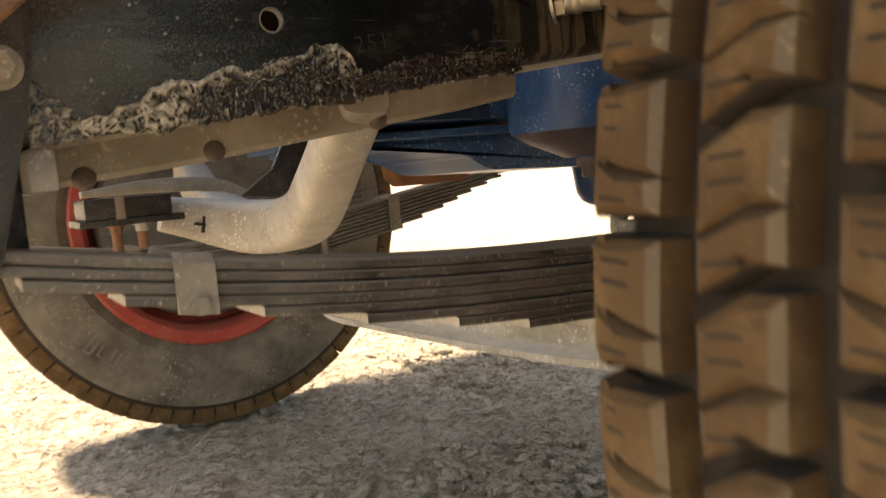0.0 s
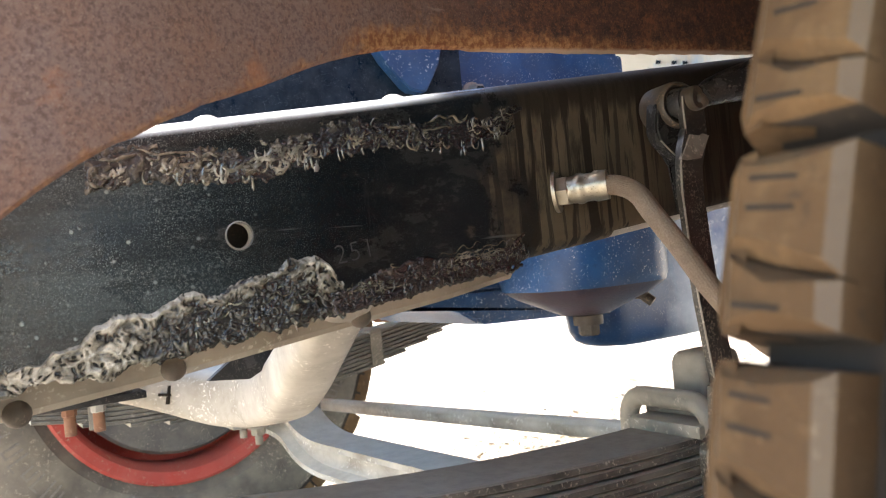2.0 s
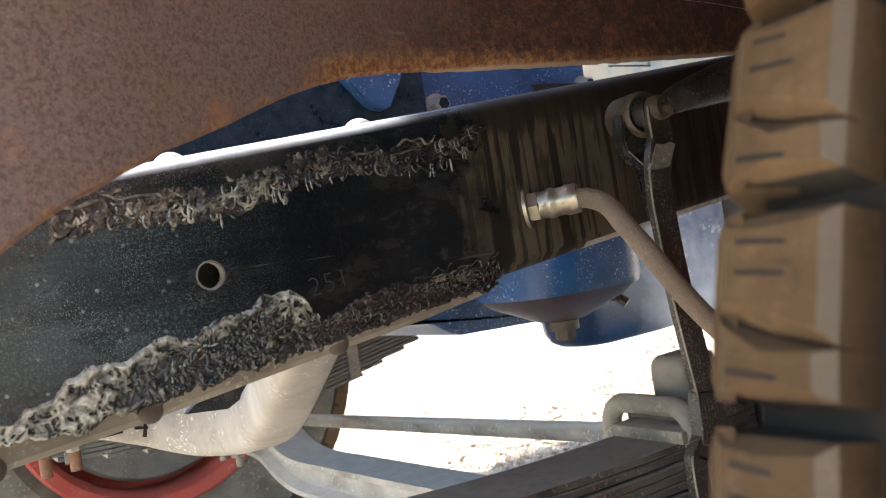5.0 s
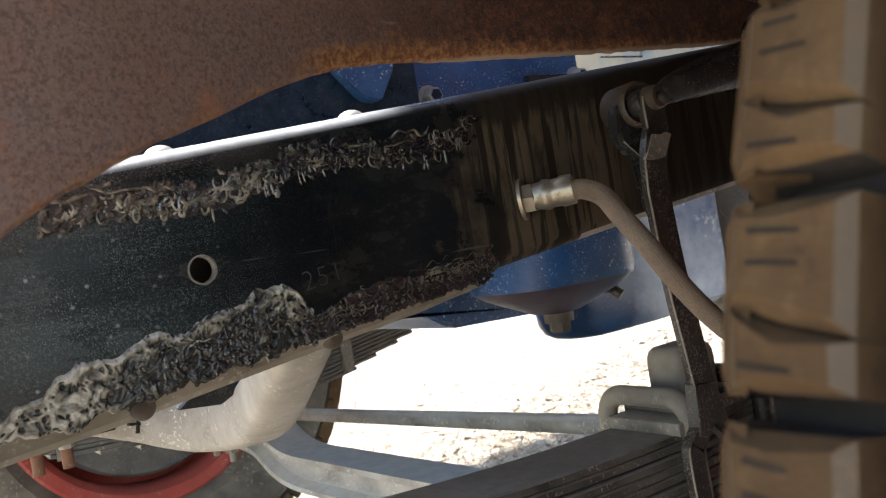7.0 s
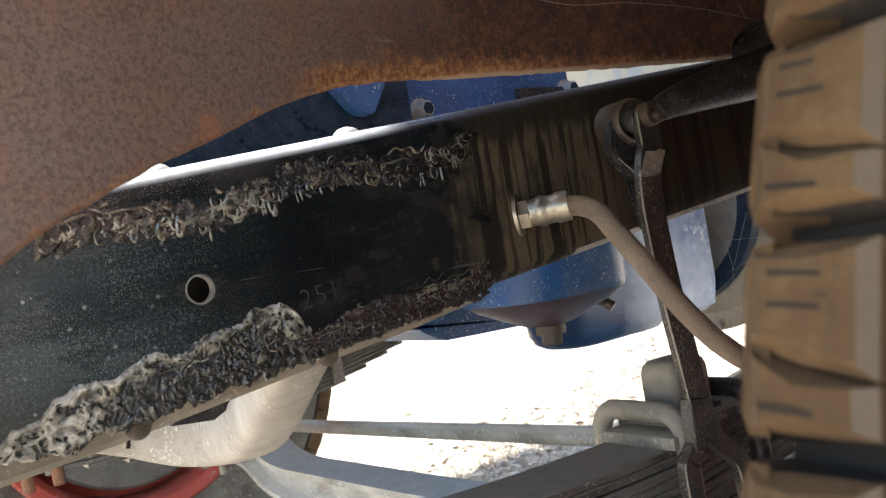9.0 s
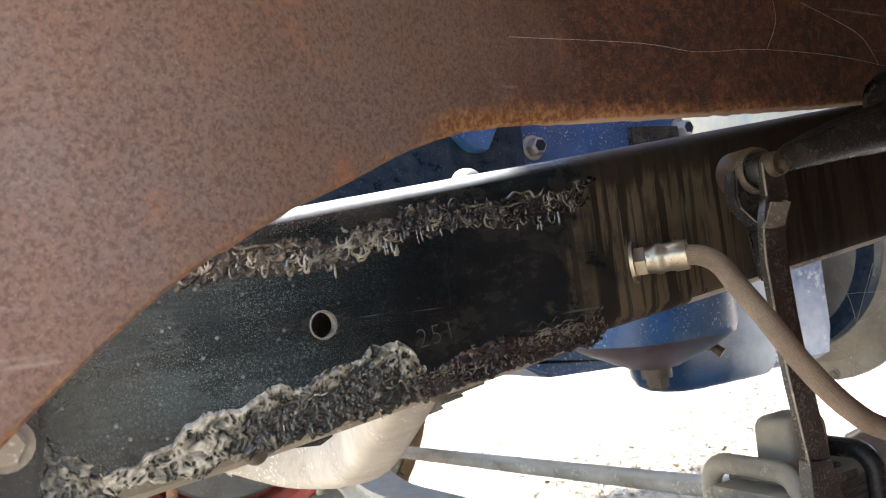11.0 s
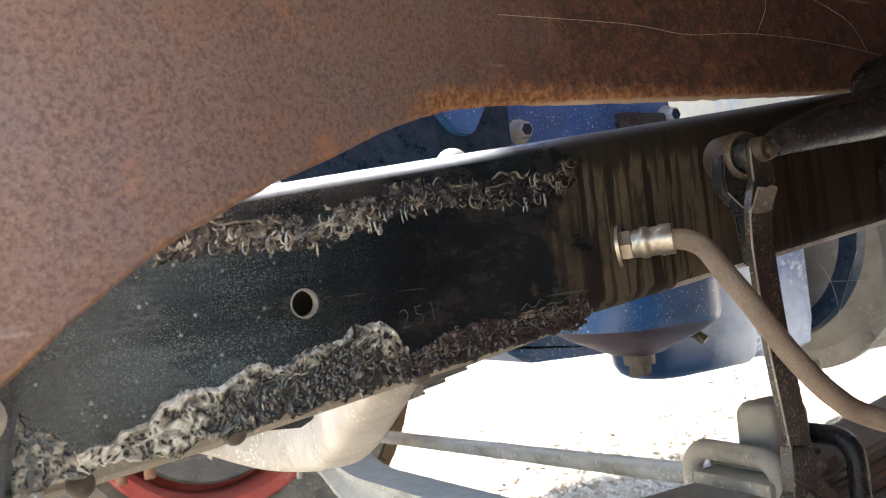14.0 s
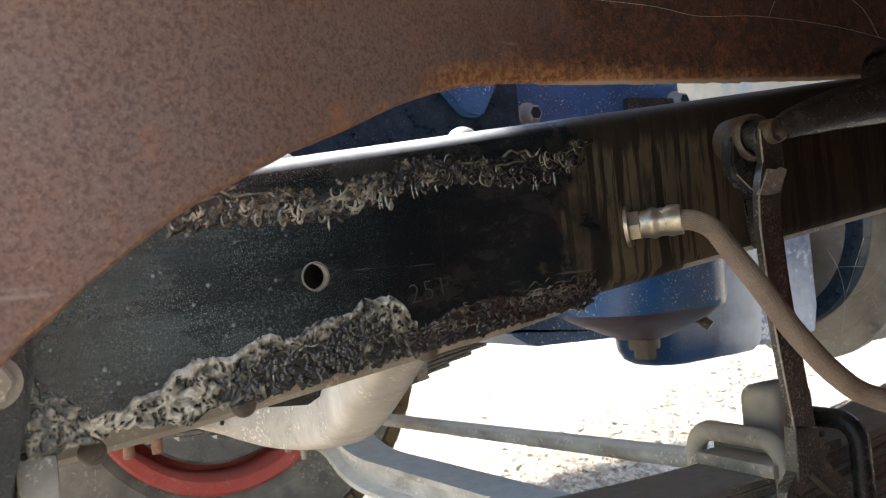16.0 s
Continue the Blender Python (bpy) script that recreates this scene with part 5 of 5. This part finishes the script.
box(bm, (0.84, 0.34, 0.585), (1.27, 0.665, 0.593), 0.002)
part("oil_pan", bm, M_BLUE, ENGINE, smooth=False)
# flywheel housing
bm = bmesh.new()
stack(bm, [rounded(1.66, 0.60, 0.075, 0.09, 0.03, 0.468), rounded(1.66, 0.60, 0.088, 0.103, 0.03, 0.478), rounded(1.66, 0.60, 0.092, 0.108, 0.03, 0.52), rounded(1.66, 0.60, 0.092, 0.108, 0.03, 0.76)])
part("flywheel_housing", bm, M_BLUEDUST, ENGINE, "blue housing caked with pale dust")
bm = bmesh.new()
stack(bm, [rounded(1.49, 0.54, 0.085, 0.035, 0.03, 0.463), rounded(1.486, 0.54, 0.108, 0.048, 0.04, 0.466), rounded(1.483, 0.54, 0.120, 0.055, 0.045, 0.474), rounded(1.481, 0.54, 0.128, 0.059, 0.05, 0.488), rounded(1.480, 0.54, 0.132, 0.061, 0.05, 0.53), rounded(1.480, 0.54, 0.132, 0.061, 0.05, 0.66)])
part("rear_sump", bm, M_DUSTED, ENGINE, "blue sump half covered with pale dust")
# timing cover lugs and bolts above the rail
bm = bmesh.new()
outline = [(0.66, 0.60), (1.004, 0.60), (1.004, 0.95), (0.66, 0.95)]
a = [bm.verts.new((x, 0.285, z)) for x, z in outline]
b = [bm.verts.new((x, 0.297, z)) for x, z in outline]
for k in range(len(a)):
    bm.faces.new((a[k], a[(k + 1) % len(a)], b[(k + 1) % len(a)], b[k]))
bmesh.ops.triangle_fill(bm, edges=[bm.edges.get((a[k], a[(k + 1) % len(a)])) for k in range(len(a))], use_beauty=True)
bmesh.ops.triangle_fill(bm, edges=[bm.edges.get((b[k], b[(k + 1) % len(b)])) for k in range(len(b))], use_beauty=True)
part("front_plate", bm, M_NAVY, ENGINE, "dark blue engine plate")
bm = bmesh.new()
outline = [(0.880, 0.86), (0.905, 0.822), (0.925, 0.798), (0.932, 0.793), (0.945, 0.791), (0.951, 0.794), (0.968, 0.822), (0.978, 0.86)]
a = [bm.verts.new((x, 0.268, z)) for x, z in outline]
b = [bm.verts.new((x, 0.284, z)) for x, z in outline]
bm.faces.new(a), bm.faces.new(b)
for k in range(len(a)):
    bm.faces.new((a[k], a[(k + 1) % len(a)], b[(k + 1) % len(a)], b[k]))
bmesh.ops.bevel(bm, geom=[e for e in bm.edges if abs(e.verts[0].co.y - e.verts[1].co.y) < 1e-5], offset=0.002, segments=2, affect="EDGES")
part("mounting_lug", bm, M_BLUE, ENGINE, "speckled blue v-shaped mounting lug")
bm = bmesh.new()
box(bm, (1.004, 0.328, 0.70), (1.285, 0.345, 0.86), 0.006)
part("side_cover", bm, M_BLUE, ENGINE)
bm = bmesh.new()
box(bm, (1.19, 0.318, 0.80), (1.265, 0.332, 0.826), 0.003)
part("cover_lug", bm, M_BLACK, ENGINE)
for x, z in ((1.046, 0.804), (1.275, 0.822)):
    bm = bmesh.new()
    hexhead(bm, (x, 0.329, z), (0, -1, 0), 0.0105, 0.018)
    head = part("bolt", bm, M_BOLT, ENGINE)
    bm = bmesh.new()
    rod(bm, (x, 0.3125, z), (x, 0.3100, z), 0.0070, n=6)
    part("bolt_face", bm, M_NAVY, head, "blue painted bolt face")
# gearbox further back
bm = bmesh.new()
lathe(bm, [(0.168, -0.012), (0.185, -0.012), (0.195, -0.004), (0.195, 0.02), (0.185, 0.028), (0.168, 0.028)], m=Matrix.Translation((1.80, 0.62, 0.665)) @ Matrix.Rotation(radians(90), 4, "Z"), n=56, closed=True)
part("bell_ring", bm, M_NAVY, ENGINE, "dark blue bell housing ring")
GEAR = thing("gearbox", (1.95, 0.55, 0.50), "grey dusty gearbox casing with blue edge", "gearbox")
bm = bmesh.new()
lathe(bm, [(0.0, -0.2), (0.15, -0.2), (0.19, -0.15), (0.20, 0.0), (0.20, 0.3), (0.0, 0.3)], m=Matrix.Translation((2.03, 0.62, 0.618)) @ Matrix.Rotation(radians(90), 4, "Z") @ Matrix.Scale(-1, 4, (0, 1, 0)), n=48)
part("casing", bm, M_FLANGE, GEAR)
bm = bmesh.new()
lathe(bm, [(0.150, -0.008), (0.215, -0.008), (0.215, 0.008), (0.150, 0.008)], m=Matrix.Translation((1.875, 0.62, 0.618)) @ Matrix.Rotation(radians(90), 4, "Z"), n=48, closed=True)
flange = part("flange", bm, M_FLANGE, GEAR)
for k in range(10):
    a = 2 * math.pi * k / 10 + 0.2
    bm = bmesh.new()
    hexhead(bm, (1.866, 0.62 + 0.203 * math.cos(a), 0.618 + 0.203 * math.sin(a)), (-1, 0, 0), 0.008, 0.010)
    part("bolt", bm, M_STEEL, flange)


# ---------------------------------------------------------------- rusted inner fender
FENDER = thing("inner_fender", (0.7, -0.05, 0.68), "rusted brown sheet steel inner fender with arched lower edge", "fender")
edge_x = [0.30, 0.40, 0.49, 0.505, 0.53, 0.560, 0.586, 0.612, 0.648, 0.690, 0.735, 0.79, 0.906, 1.062, 1.15, 1.40, 1.8]
edge_z = [0.52, 0.56, 0.622, 0.636, 0.656, 0.678, 0.690, 0.703, 0.716, 0.734, 0.748, 0.756, 0.760, 0.767, 0.772, 0.789, 0.81]
bm = bmesh.new()
lip = bm.verts.layers.float.new("lip")
rust_shade = bm.verts.layers.float.new("rust_shade")
rolled = bm.verts.layers.float.new("rolled")


def panel_y(x):
    return float(np.interp(x, [0.3, 0.56, 0.62, 0.70, 0.80, 1.2, 1.8], [-0.112, -0.104, -0.080, -0.042, -0.006, -0.002, -0.002]))


cols = []
for x in np.linspace(0.30, 1.8, 220):
    z0 = float(np.mean([np.interp(x + d, edge_x, edge_z) for d in (-0.012, 0, 0.012)]))
    z0 += 0.0012 * noise.noise(Vector((x * 90, 1, 0)))
    y0 = float(np.mean([panel_y(x + d) for d in (-0.04, -0.02, 0, 0.02, 0.04)]))
    col = []
    # a rolled lip, the panel and its outward curve into the wheel arch
    for dy, dz, w in ((0.010, 0.004, 1), (0.007, 0.0005, 1), (0.003, -0.0008, 1), (0.0, 0.001, 1), (-0.001, 0.006, 0.75), (-0.0015, 0.014, 0.42), (-0.002, 0.028, 0.16), (-0.003, 0.05, 0.0), (-0.005, 0.09, 0),
                      (-0.008, 0.14, 0), (-0.02, 0.20, 0), (-0.05, 0.26, 0), (-0.11, 0.31, 0), (-0.2, 0.345, 0), (-0.35, 0.36, 0), (-0.62, 0.36, 0)):
        v = bm.verts.new((x, y0 + dy + 0.0015 * noise.noise(Vector((x * 14, dz * 14, 2))), z0 + dz))
        v[lip] = 0.55 if w == 1 and x < 0.72 else w * float(np.interp(x, [0.3, 0.55, 0.68, 0.72, 0.9, 1.1, 1.3], [0.15, 0.22, 0.45, 1.0, 0.9, 0.6, 0.4]))
        # grows rearwards, where the wheel well keeps the panel in shade
        v[rust_shade] = float(np.interp(x, [0.3, 0.70, 0.84, 0.92, 1.05, 1.15, 1.8], [0.0, 0.0, 0.55, 1.0, 1.05, 1.05, 0.9]))
        v[rolled] = (1.0 if dz < 0.0008 else 0.7 if w == 1 else 0.0) * float(np.interp(x, [0.74, 0.86], [0.0, 1.0]))
        col.append(v)
    cols.append(col)
for a, b in zip(cols, cols[1:]):
    for j in range(len(a) - 1):
        bm.faces.new((a[j], b[j], b[j + 1], a[j + 1]))
arch = bm.copy()
bmesh.ops.delete(bm, geom=[v for c in cols for v in c[12:]], context="VERTS")
arch.verts.ensure_lookup_table()
bmesh.ops.delete(arch, geom=[v for k, v in enumerate(arch.verts) if k % 16 < 11], context="VERTS")
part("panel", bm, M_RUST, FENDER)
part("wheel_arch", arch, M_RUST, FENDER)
# unseen skirt and rear wall, added to keep light off the panel
bm = bmesh.new()
box(bm, (0.70, -0.632, 0.78), (1.80, -0.620, 1.14), 0.003)
part("shade_skirt", bm, M_RUST, FENDER)
bm = bmesh.new()
box(bm, (1.76, -0.618, 0.42), (1.772, -0.004, 1.14), 0.003)
part("rear_shade_wall", bm, M_RUST, FENDER)


# ---------------------------------------------------------------- link, shock and hose beside the rail
LINK = thing("stabilizer_link", (0.945, -0.05, 0.49), "black painted steel link strap hanging from the rail", "link")
bm = bmesh.new()
lathe(bm, [(0.0, -0.009), (0.0112, -0.009), (0.0120, -0.0125), (0.0135, -0.014), (0.0152, -0.0125), (0.0158, -0.010), (0.0158, 0.012), (0.0145, 0.014), (0.0, 0.014)], m=pose(0.9485, -0.043, 0.7135, 0, 0, -12), n=40)
part("boss", bm, M_OILY, LINK, "dark oily link eye with brown dust")
bm = bmesh.new()
outline = [(0.9305, 0.716), (0.9275, 0.697), (0.9300, 0.6895), (0.9420, 0.6800), (0.9480, 0.6745), (0.9500, 0.640), (0.9540, 0.640), (0.9550, 0.676), (0.9610, 0.690), (0.9640, 0.712)]
a = [bm.verts.new((x, -0.050, z)) for x, z in outline]
b = [bm.verts.new((x + 0.001, -0.038, z)) for x, z in outline]
bm.faces.new(a), bm.faces.new(b)
for k in range(len(a)):
    bm.faces.new((a[k], a[(k + 1) % len(a)], b[(k + 1) % len(a)], b[k]))
bmesh.ops.bevel(bm, geom=list(bm.edges), offset=0.0015, segments=2, affect="EDGES")
part("lug", bm, M_BLACK, LINK)
# thin pale bead laid along the lug's edge as its highlight
bm = bmesh.new()
sweep(bm, curve_points([(x - 0.0002, -0.0505, z) for x, z in outline[2:6]], 5), ring(0.0005, 8))
part("edge_highlight", bm, M_STEEL, LINK, "pale dusty edge highlight of the lug")
bm = bmesh.new()
lathe(bm, [(0.005, -0.005), (0.0095, -0.005), (0.0107, -0.003), (0.0107, 0.004), (0.005, 0.004)], m=Matrix.Translation((0.9465, -0.057, 0.7135)), n=28, closed=True)
part("washer", bm, M_BLACK, LINK)
# the strap's upper end is rolled round the pin; below it the strap jogs outwards and hangs down
bm = bmesh.new()
lathe(bm, [(0.0034, -0.0055), (0.0072, -0.0055), (0.0084, -0.004), (0.0084, 0.004), (0.0034, 0.004)], m=pose(0.9475, -0.0645, 0.7150, 0, 0, 8), n=28, closed=True)
part("rolled_end", bm, M_OILY, LINK)
bm = bmesh.new()
dome(bm, (0.954, -0.066, 0.7135), (0.5, -0.85, 0.1), 0.0056, 0.006)
hexhead(bm, (0.9535, -0.060, 0.7130), (0.5, -0.85, 0.1), 0.0046, 0.008)
part("pin", bm, M_OILY, LINK)
bm = bmesh.new()
strap_path = [(0.9485, -0.0625, 0.7165), (0.9475, -0.063, 0.706), (0.9475, -0.0635, 0.694), (0.9445, -0.0645, 0.6885), (0.9365, -0.0675, 0.6765), (0.9345, -0.068, 0.670), (0.9345, -0.067, 0.653), (0.938, -0.066, 0.615), (0.9415, -0.066, 0.581), (0.951, -0.065, 0.522), (0.955, -0.064, 0.500)]
sweep(bm, strap_path, [(-0.0030, -0.0096), (0.0030, -0.0096), (0.0030, 0.0096), (-0.0030, 0.0096)], up=Vector((1, 0, 0)))
part("strap", bm, M_STRAP, LINK, "black strap with chipped paint")
# bend facing the sunlit ground, its brightness given by a paler material
bm = bmesh.new()
outline = [(0.9240, 0.6745), (0.9300, 0.6735), (0.9425, 0.6745), (0.9550, 0.6895), (0.9500, 0.6912), (0.9460, 0.6898), (0.9375, 0.6905)]
a = [bm.verts.new((x, -0.0722 + 0.0028 * (z - 0.674) / 0.016, z)) for x, z in outline]
b = [bm.verts.new((x + 0.001, -0.0685 + 0.0028 * (z - 0.674) / 0.016, z)) for x, z in outline]
bm.faces.new(a), bm.faces.new(b)
for k in range(len(a)):
    bm.faces.new((a[k], a[(k + 1) % len(a)], b[(k + 1) % len(a)], b[k]))
part("bend", bm, M_STEEL, LINK, "bend of the strap, paler for the light it catches")
# pale bead in place of the strap's lit, dusty side face
bm = bmesh.new()
sweep(bm, [(x - 0.0098, y - 0.0022, z) for x, y, z in strap_path], ring(0.0008, 8), up=Vector((1, 0, 0)))
part("edge_highlight", bm, M_STEEL, LINK, "pale dusty edge highlight of the strap")
for path_ in ([(0.951, -0.064, 0.508), (0.947, -0.064, 0.498), (0.938, -0.064, 0.487), (0.933, -0.064, 0.480), (0.934, -0.064, 0.44)], [(0.954, -0.064, 0.508), (0.959, -0.064, 0.497), (0.972, -0.064, 0.485), (0.986, -0.064, 0.470), (0.991, -0.064, 0.44)]):
    bm = bmesh.new()
    sweep(bm, curve_points(path_, 5), [(-0.004, -0.0065), (0.004, -0.0065), (0.004, 0.0065), (-0.004, 0.0065)], up=Vector((1, 0, 0)))
    part("fork", bm, M_STRAP, LINK)
    # same edge highlight along each leg of the fork
    bm = bmesh.new()
    sweep(bm, curve_points([(x - 0.0068, y - 0.0032, z) for x, y, z in path_], 5), ring(0.0008, 8), up=Vector((1, 0, 0)))
    part("edge_highlight", bm, M_STEEL, LINK)
bm = bmesh.new()
outline = [(0.9405, 0.525), (0.9605, 0.522), (0.9690, 0.4925), (0.9630, 0.4880), (0.9530, 0.4975), (0.9440, 0.4880), (0.9370, 0.4905)]
a = [bm.verts.new((x, -0.0695, z)) for x, z in outline]
b = [bm.verts.new((x, -0.0590, z)) for x, z in outline]
bm.faces.new(a), bm.faces.new(b)
for k in range(len(a)):
    bm.faces.new((a[k], a[(k + 1) % len(a)], b[(k + 1) % len(a)], b[k]))
bmesh.ops.bevel(bm, geom=list(bm.edges), offset=0.001, segments=1, affect="EDGES")
part("crotch", bm, M_STRAP, LINK)
ARM = thing("shock_absorber", (1.0, -0.09, 0.70), "oily black tubular damper arm beside the rail", "shock absorber")
bm = bmesh.new()
taper_ = [0.0075, 0.0092, 0.0115, 0.0137, 0.0160, 0.0180, 0.0184]
sweep(bm, [(0.9545, -0.0685, 0.7165), (0.960, -0.070, 0.7190), (0.978, -0.073, 0.7232), (1.0, -0.076, 0.7278), (1.030, -0.079, 0.7325), (1.065, -0.082, 0.7385), (1.085, -0.083, 0.742)], lambda f: ring(taper_[round(f * 6)], 28))
part("boot", bm, M_BLACK, ARM, "tapered black rubber boot")
bm = bmesh.new()
sweep(bm, [(1.083, -0.083, 0.7417), (1.087, -0.0832, 0.7423), (1.15, -0.088, 0.753), (1.3, -0.10, 0.782)], lambda f: ring(0.0186 + 0.0008 * f, 28))
part("tube", bm, M_BLACK, ARM)
COVER = thing("rail_bracket", (1.2, -0.01, 0.66), "black oval bracket bolted on the frame rail", "bracket")
bm = bmesh.new()
sweep(bm, [(1.205, 0.0, 0.70), (1.205, -0.006, 0.70)], [(0.030 * math.cos(a) * (1.0), 0.022 * math.sin(a)) for a in np.linspace(0, 2 * math.pi, 28, endpoint=False)])
part("boss", bm, M_BLACK, COVER)
for x, z in ((1.252, 0.712), (1.250, 0.683)):
    bm = bmesh.new()
    hexhead(bm, (x, 0.0, z), (0, -1, 0), 0.008, 0.010)
    part("bolt", bm, M_STEEL, COVER)
BUSH = thing("rubber_bushing", (1.13, -0.05, 0.76), "black rubber bushing above the damper arm", "bushing")
bm = bmesh.new()
lathe(bm, [(0.012, -0.02), (0.026, -0.02), (0.029, -0.013), (0.029, 0.013), (0.026, 0.02), (0.012, 0.02)], m=Matrix.Translation((1.138, -0.045, 0.762)), n=32, closed=True)
part("ring", bm, M_BLACK, BUSH)

HOSE = thing("brake_hose", (0.87, -0.03, 0.66), "brown ribbed rubber brake hose with brass fitting", "hose")
bm = bmesh.new()
hp = [(0.892, -0.030, 0.6635), (0.901, -0.038, 0.662), (0.904, -0.050, 0.655), (0.903, -0.062, 0.642), (0.904, -0.081, 0.619), (0.915, -0.095, 0.589), (0.936, -0.105, 0.561), (0.957, -0.116, 0.545), (0.985, -0.16, 0.532), (1.01, -0.23, 0.53), (1.03, -0.31, 0.52)]
sweep(bm, curve_points(hp, 12), [(r * math.cos(2 * math.pi * k / 48), r * math.sin(2 * math.pi * k / 48)) for k in range(48) for r in [0.0068 if k % 2 else 0.0065]], up=Vector((0, 1, 0.3)))
part("tube", bm, M_HOSE, HOSE)
bm = bmesh.new()
d = Vector((0.62, -0.78, 0.04)).normalized()
p = Vector((0.8745, -0.003, 0.6625))
hexhead(bm, p, d, 0.0105, 0.011)
sweep(bm, [p + d * q for q in (0.009, 0.014, 0.016, 0.019, 0.021, 0.026, 0.028, 0.036)], lambda f: ring({0: 0.009, 1: 0.0095, 2: 0.0105, 3: 0.0105, 4: 0.0095, 5: 0.0095, 6: 0.0105, 7: 0.0100}[round(f * 7)], 20))
part("fitting", bm, M_FIT, HOSE, "dusty brass fitting")


# rear hanger of the far spring
HANG2 = thing("spring_hanger", (1.26, 0.89, 0.52), "rusty orange-brown spring hanger on the far frame rail", "bracket")
bm = bmesh.new()
stack(bm, [rounded(1.265, 0.895, 0.075, 0.022, 0.02, 0.520), rounded(1.265, 0.895, 0.090, 0.028, 0.02, 0.535), rounded(1.265, 0.895, 0.095, 0.030, 0.02, 0.58), rounded(1.265, 0.895, 0.08, 0.028, 0.02, zb(1.26) - 0.021)])
part("bracket", bm, M_ORANGE, HANG2)


# spider silk in front of the fender and beside the link
def web(lines_, at):
    w = thing("cobweb", at, "thin pale cobweb strands", "cobweb", "cobwebs")
    for pts in lines_:
        bm = bmesh.new()
        sweep(bm, curve_points(pts, 5), ring(0.00012, 5))
        part("strand", bm, M_WEB, w)


web([[(0.786, -0.018, 0.808), (0.88, -0.03, 0.804), (0.932, -0.03, 0.800), (0.992, -0.03, 0.804), (1.08, -0.03, 0.802), (1.164, -0.03, 0.793)],
     [(1.040, -0.012, 0.850), (1.016, -0.03, 0.825), (1.003, -0.03, 0.8045)], [(1.072, -0.012, 0.85), (1.093, -0.03, 0.828), (1.117, -0.03, 0.817), (1.133, -0.03, 0.797)]], (0.95, -0.03, 0.79))
web([[(1.10, 0.012, 0.634), (1.124, 0.02, 0.616), (1.13, 0.02, 0.589), (1.119, 0.02, 0.553), (1.11, 0.02, 0.50)], [(1.124, 0.02, 0.616), (1.184, 0.02, 0.612)], [(1.13, 0.02, 0.589), (1.164, 0.02, 0.638)],
     [(1.13, 0.02, 0.589), (1.16, 0.02, 0.597), (1.184, 0.02, 0.612)]], (1.12, 0.02, 0.50))


# ---------------------------------------------------------------- unseen body slabs, added above to shade the place
BODY = thing("shade_body", (1.5, 0.5, 1.15), "dull unseen slabs added as shade, and a cream firewall", "truck body")
bm = bmesh.new()
box(bm, (1.45, -0.66, 1.19), (2.5, 2.15, 1.23), 0.01)
part("rear_shade_slab", bm, M_SHADE_SLAB, BODY)
bm = bmesh.new()
box(bm, (0.33, 0.56, 1.19), (1.448, 2.15, 1.23), 0.01)
part("far_shade_slab", bm, M_SHADE_SLAB, BODY)
bm = bmesh.new()
box(bm, (0.28, -0.64, 1.15), (1.448, -0.12, 1.18), 0.01)
part("near_shade_slab", bm, M_SHADE_SLAB, BODY)
# unseen strip that keeps the sun off the rear of the rail
bm = bmesh.new()
box(bm, (0.69, 0.20, 1.19), (1.448, 0.35, 1.21), 0.004)
part("sun_block_strip", bm, M_SHADE_SLAB, BODY)
bm = bmesh.new()
box(bm, (1.900, -0.10, 0.82), (1.912, 1.75, 1.188), 0.003)
firewall = part("firewall", bm, M_CREAM, BODY, "cream painted firewall with blue overspray")
bm = bmesh.new()
tilt_ = pose(1.896, 0.797, 0.981, 15, 0, 0)
box(bm, (-0.003, -0.055, -0.003), (0.004, 0.055, 0.008), 0.001, m=tilt_)
part("seam_bracket", bm, M_CREAM, firewall)
for y_ in (-0.045, -0.015, 0.030):
    bm = bmesh.new()
    box(bm, (-0.004, y_, 0.006), (0.003, y_ + 0.009, 0.014), 0.001, m=tilt_)
    part("clip", bm, M_NAVY, firewall, "dark clip on the firewall")
bm = bmesh.new()
box(bm, (-0.004, -0.057, -0.0065), (0.004, 0.057, -0.0032), 0.0005, m=tilt_)
part("seam", bm, M_NAVY, firewall, "dark seam under the clips")
# unseen wall ahead, added to cut the light from the front
bm = bmesh.new()
box(bm, (0.16, 0.12, 0.62), (0.22, 0.88, 1.15), 0.01)
part("front_shade_wall", bm, M_SHADE_SLAB, BODY)
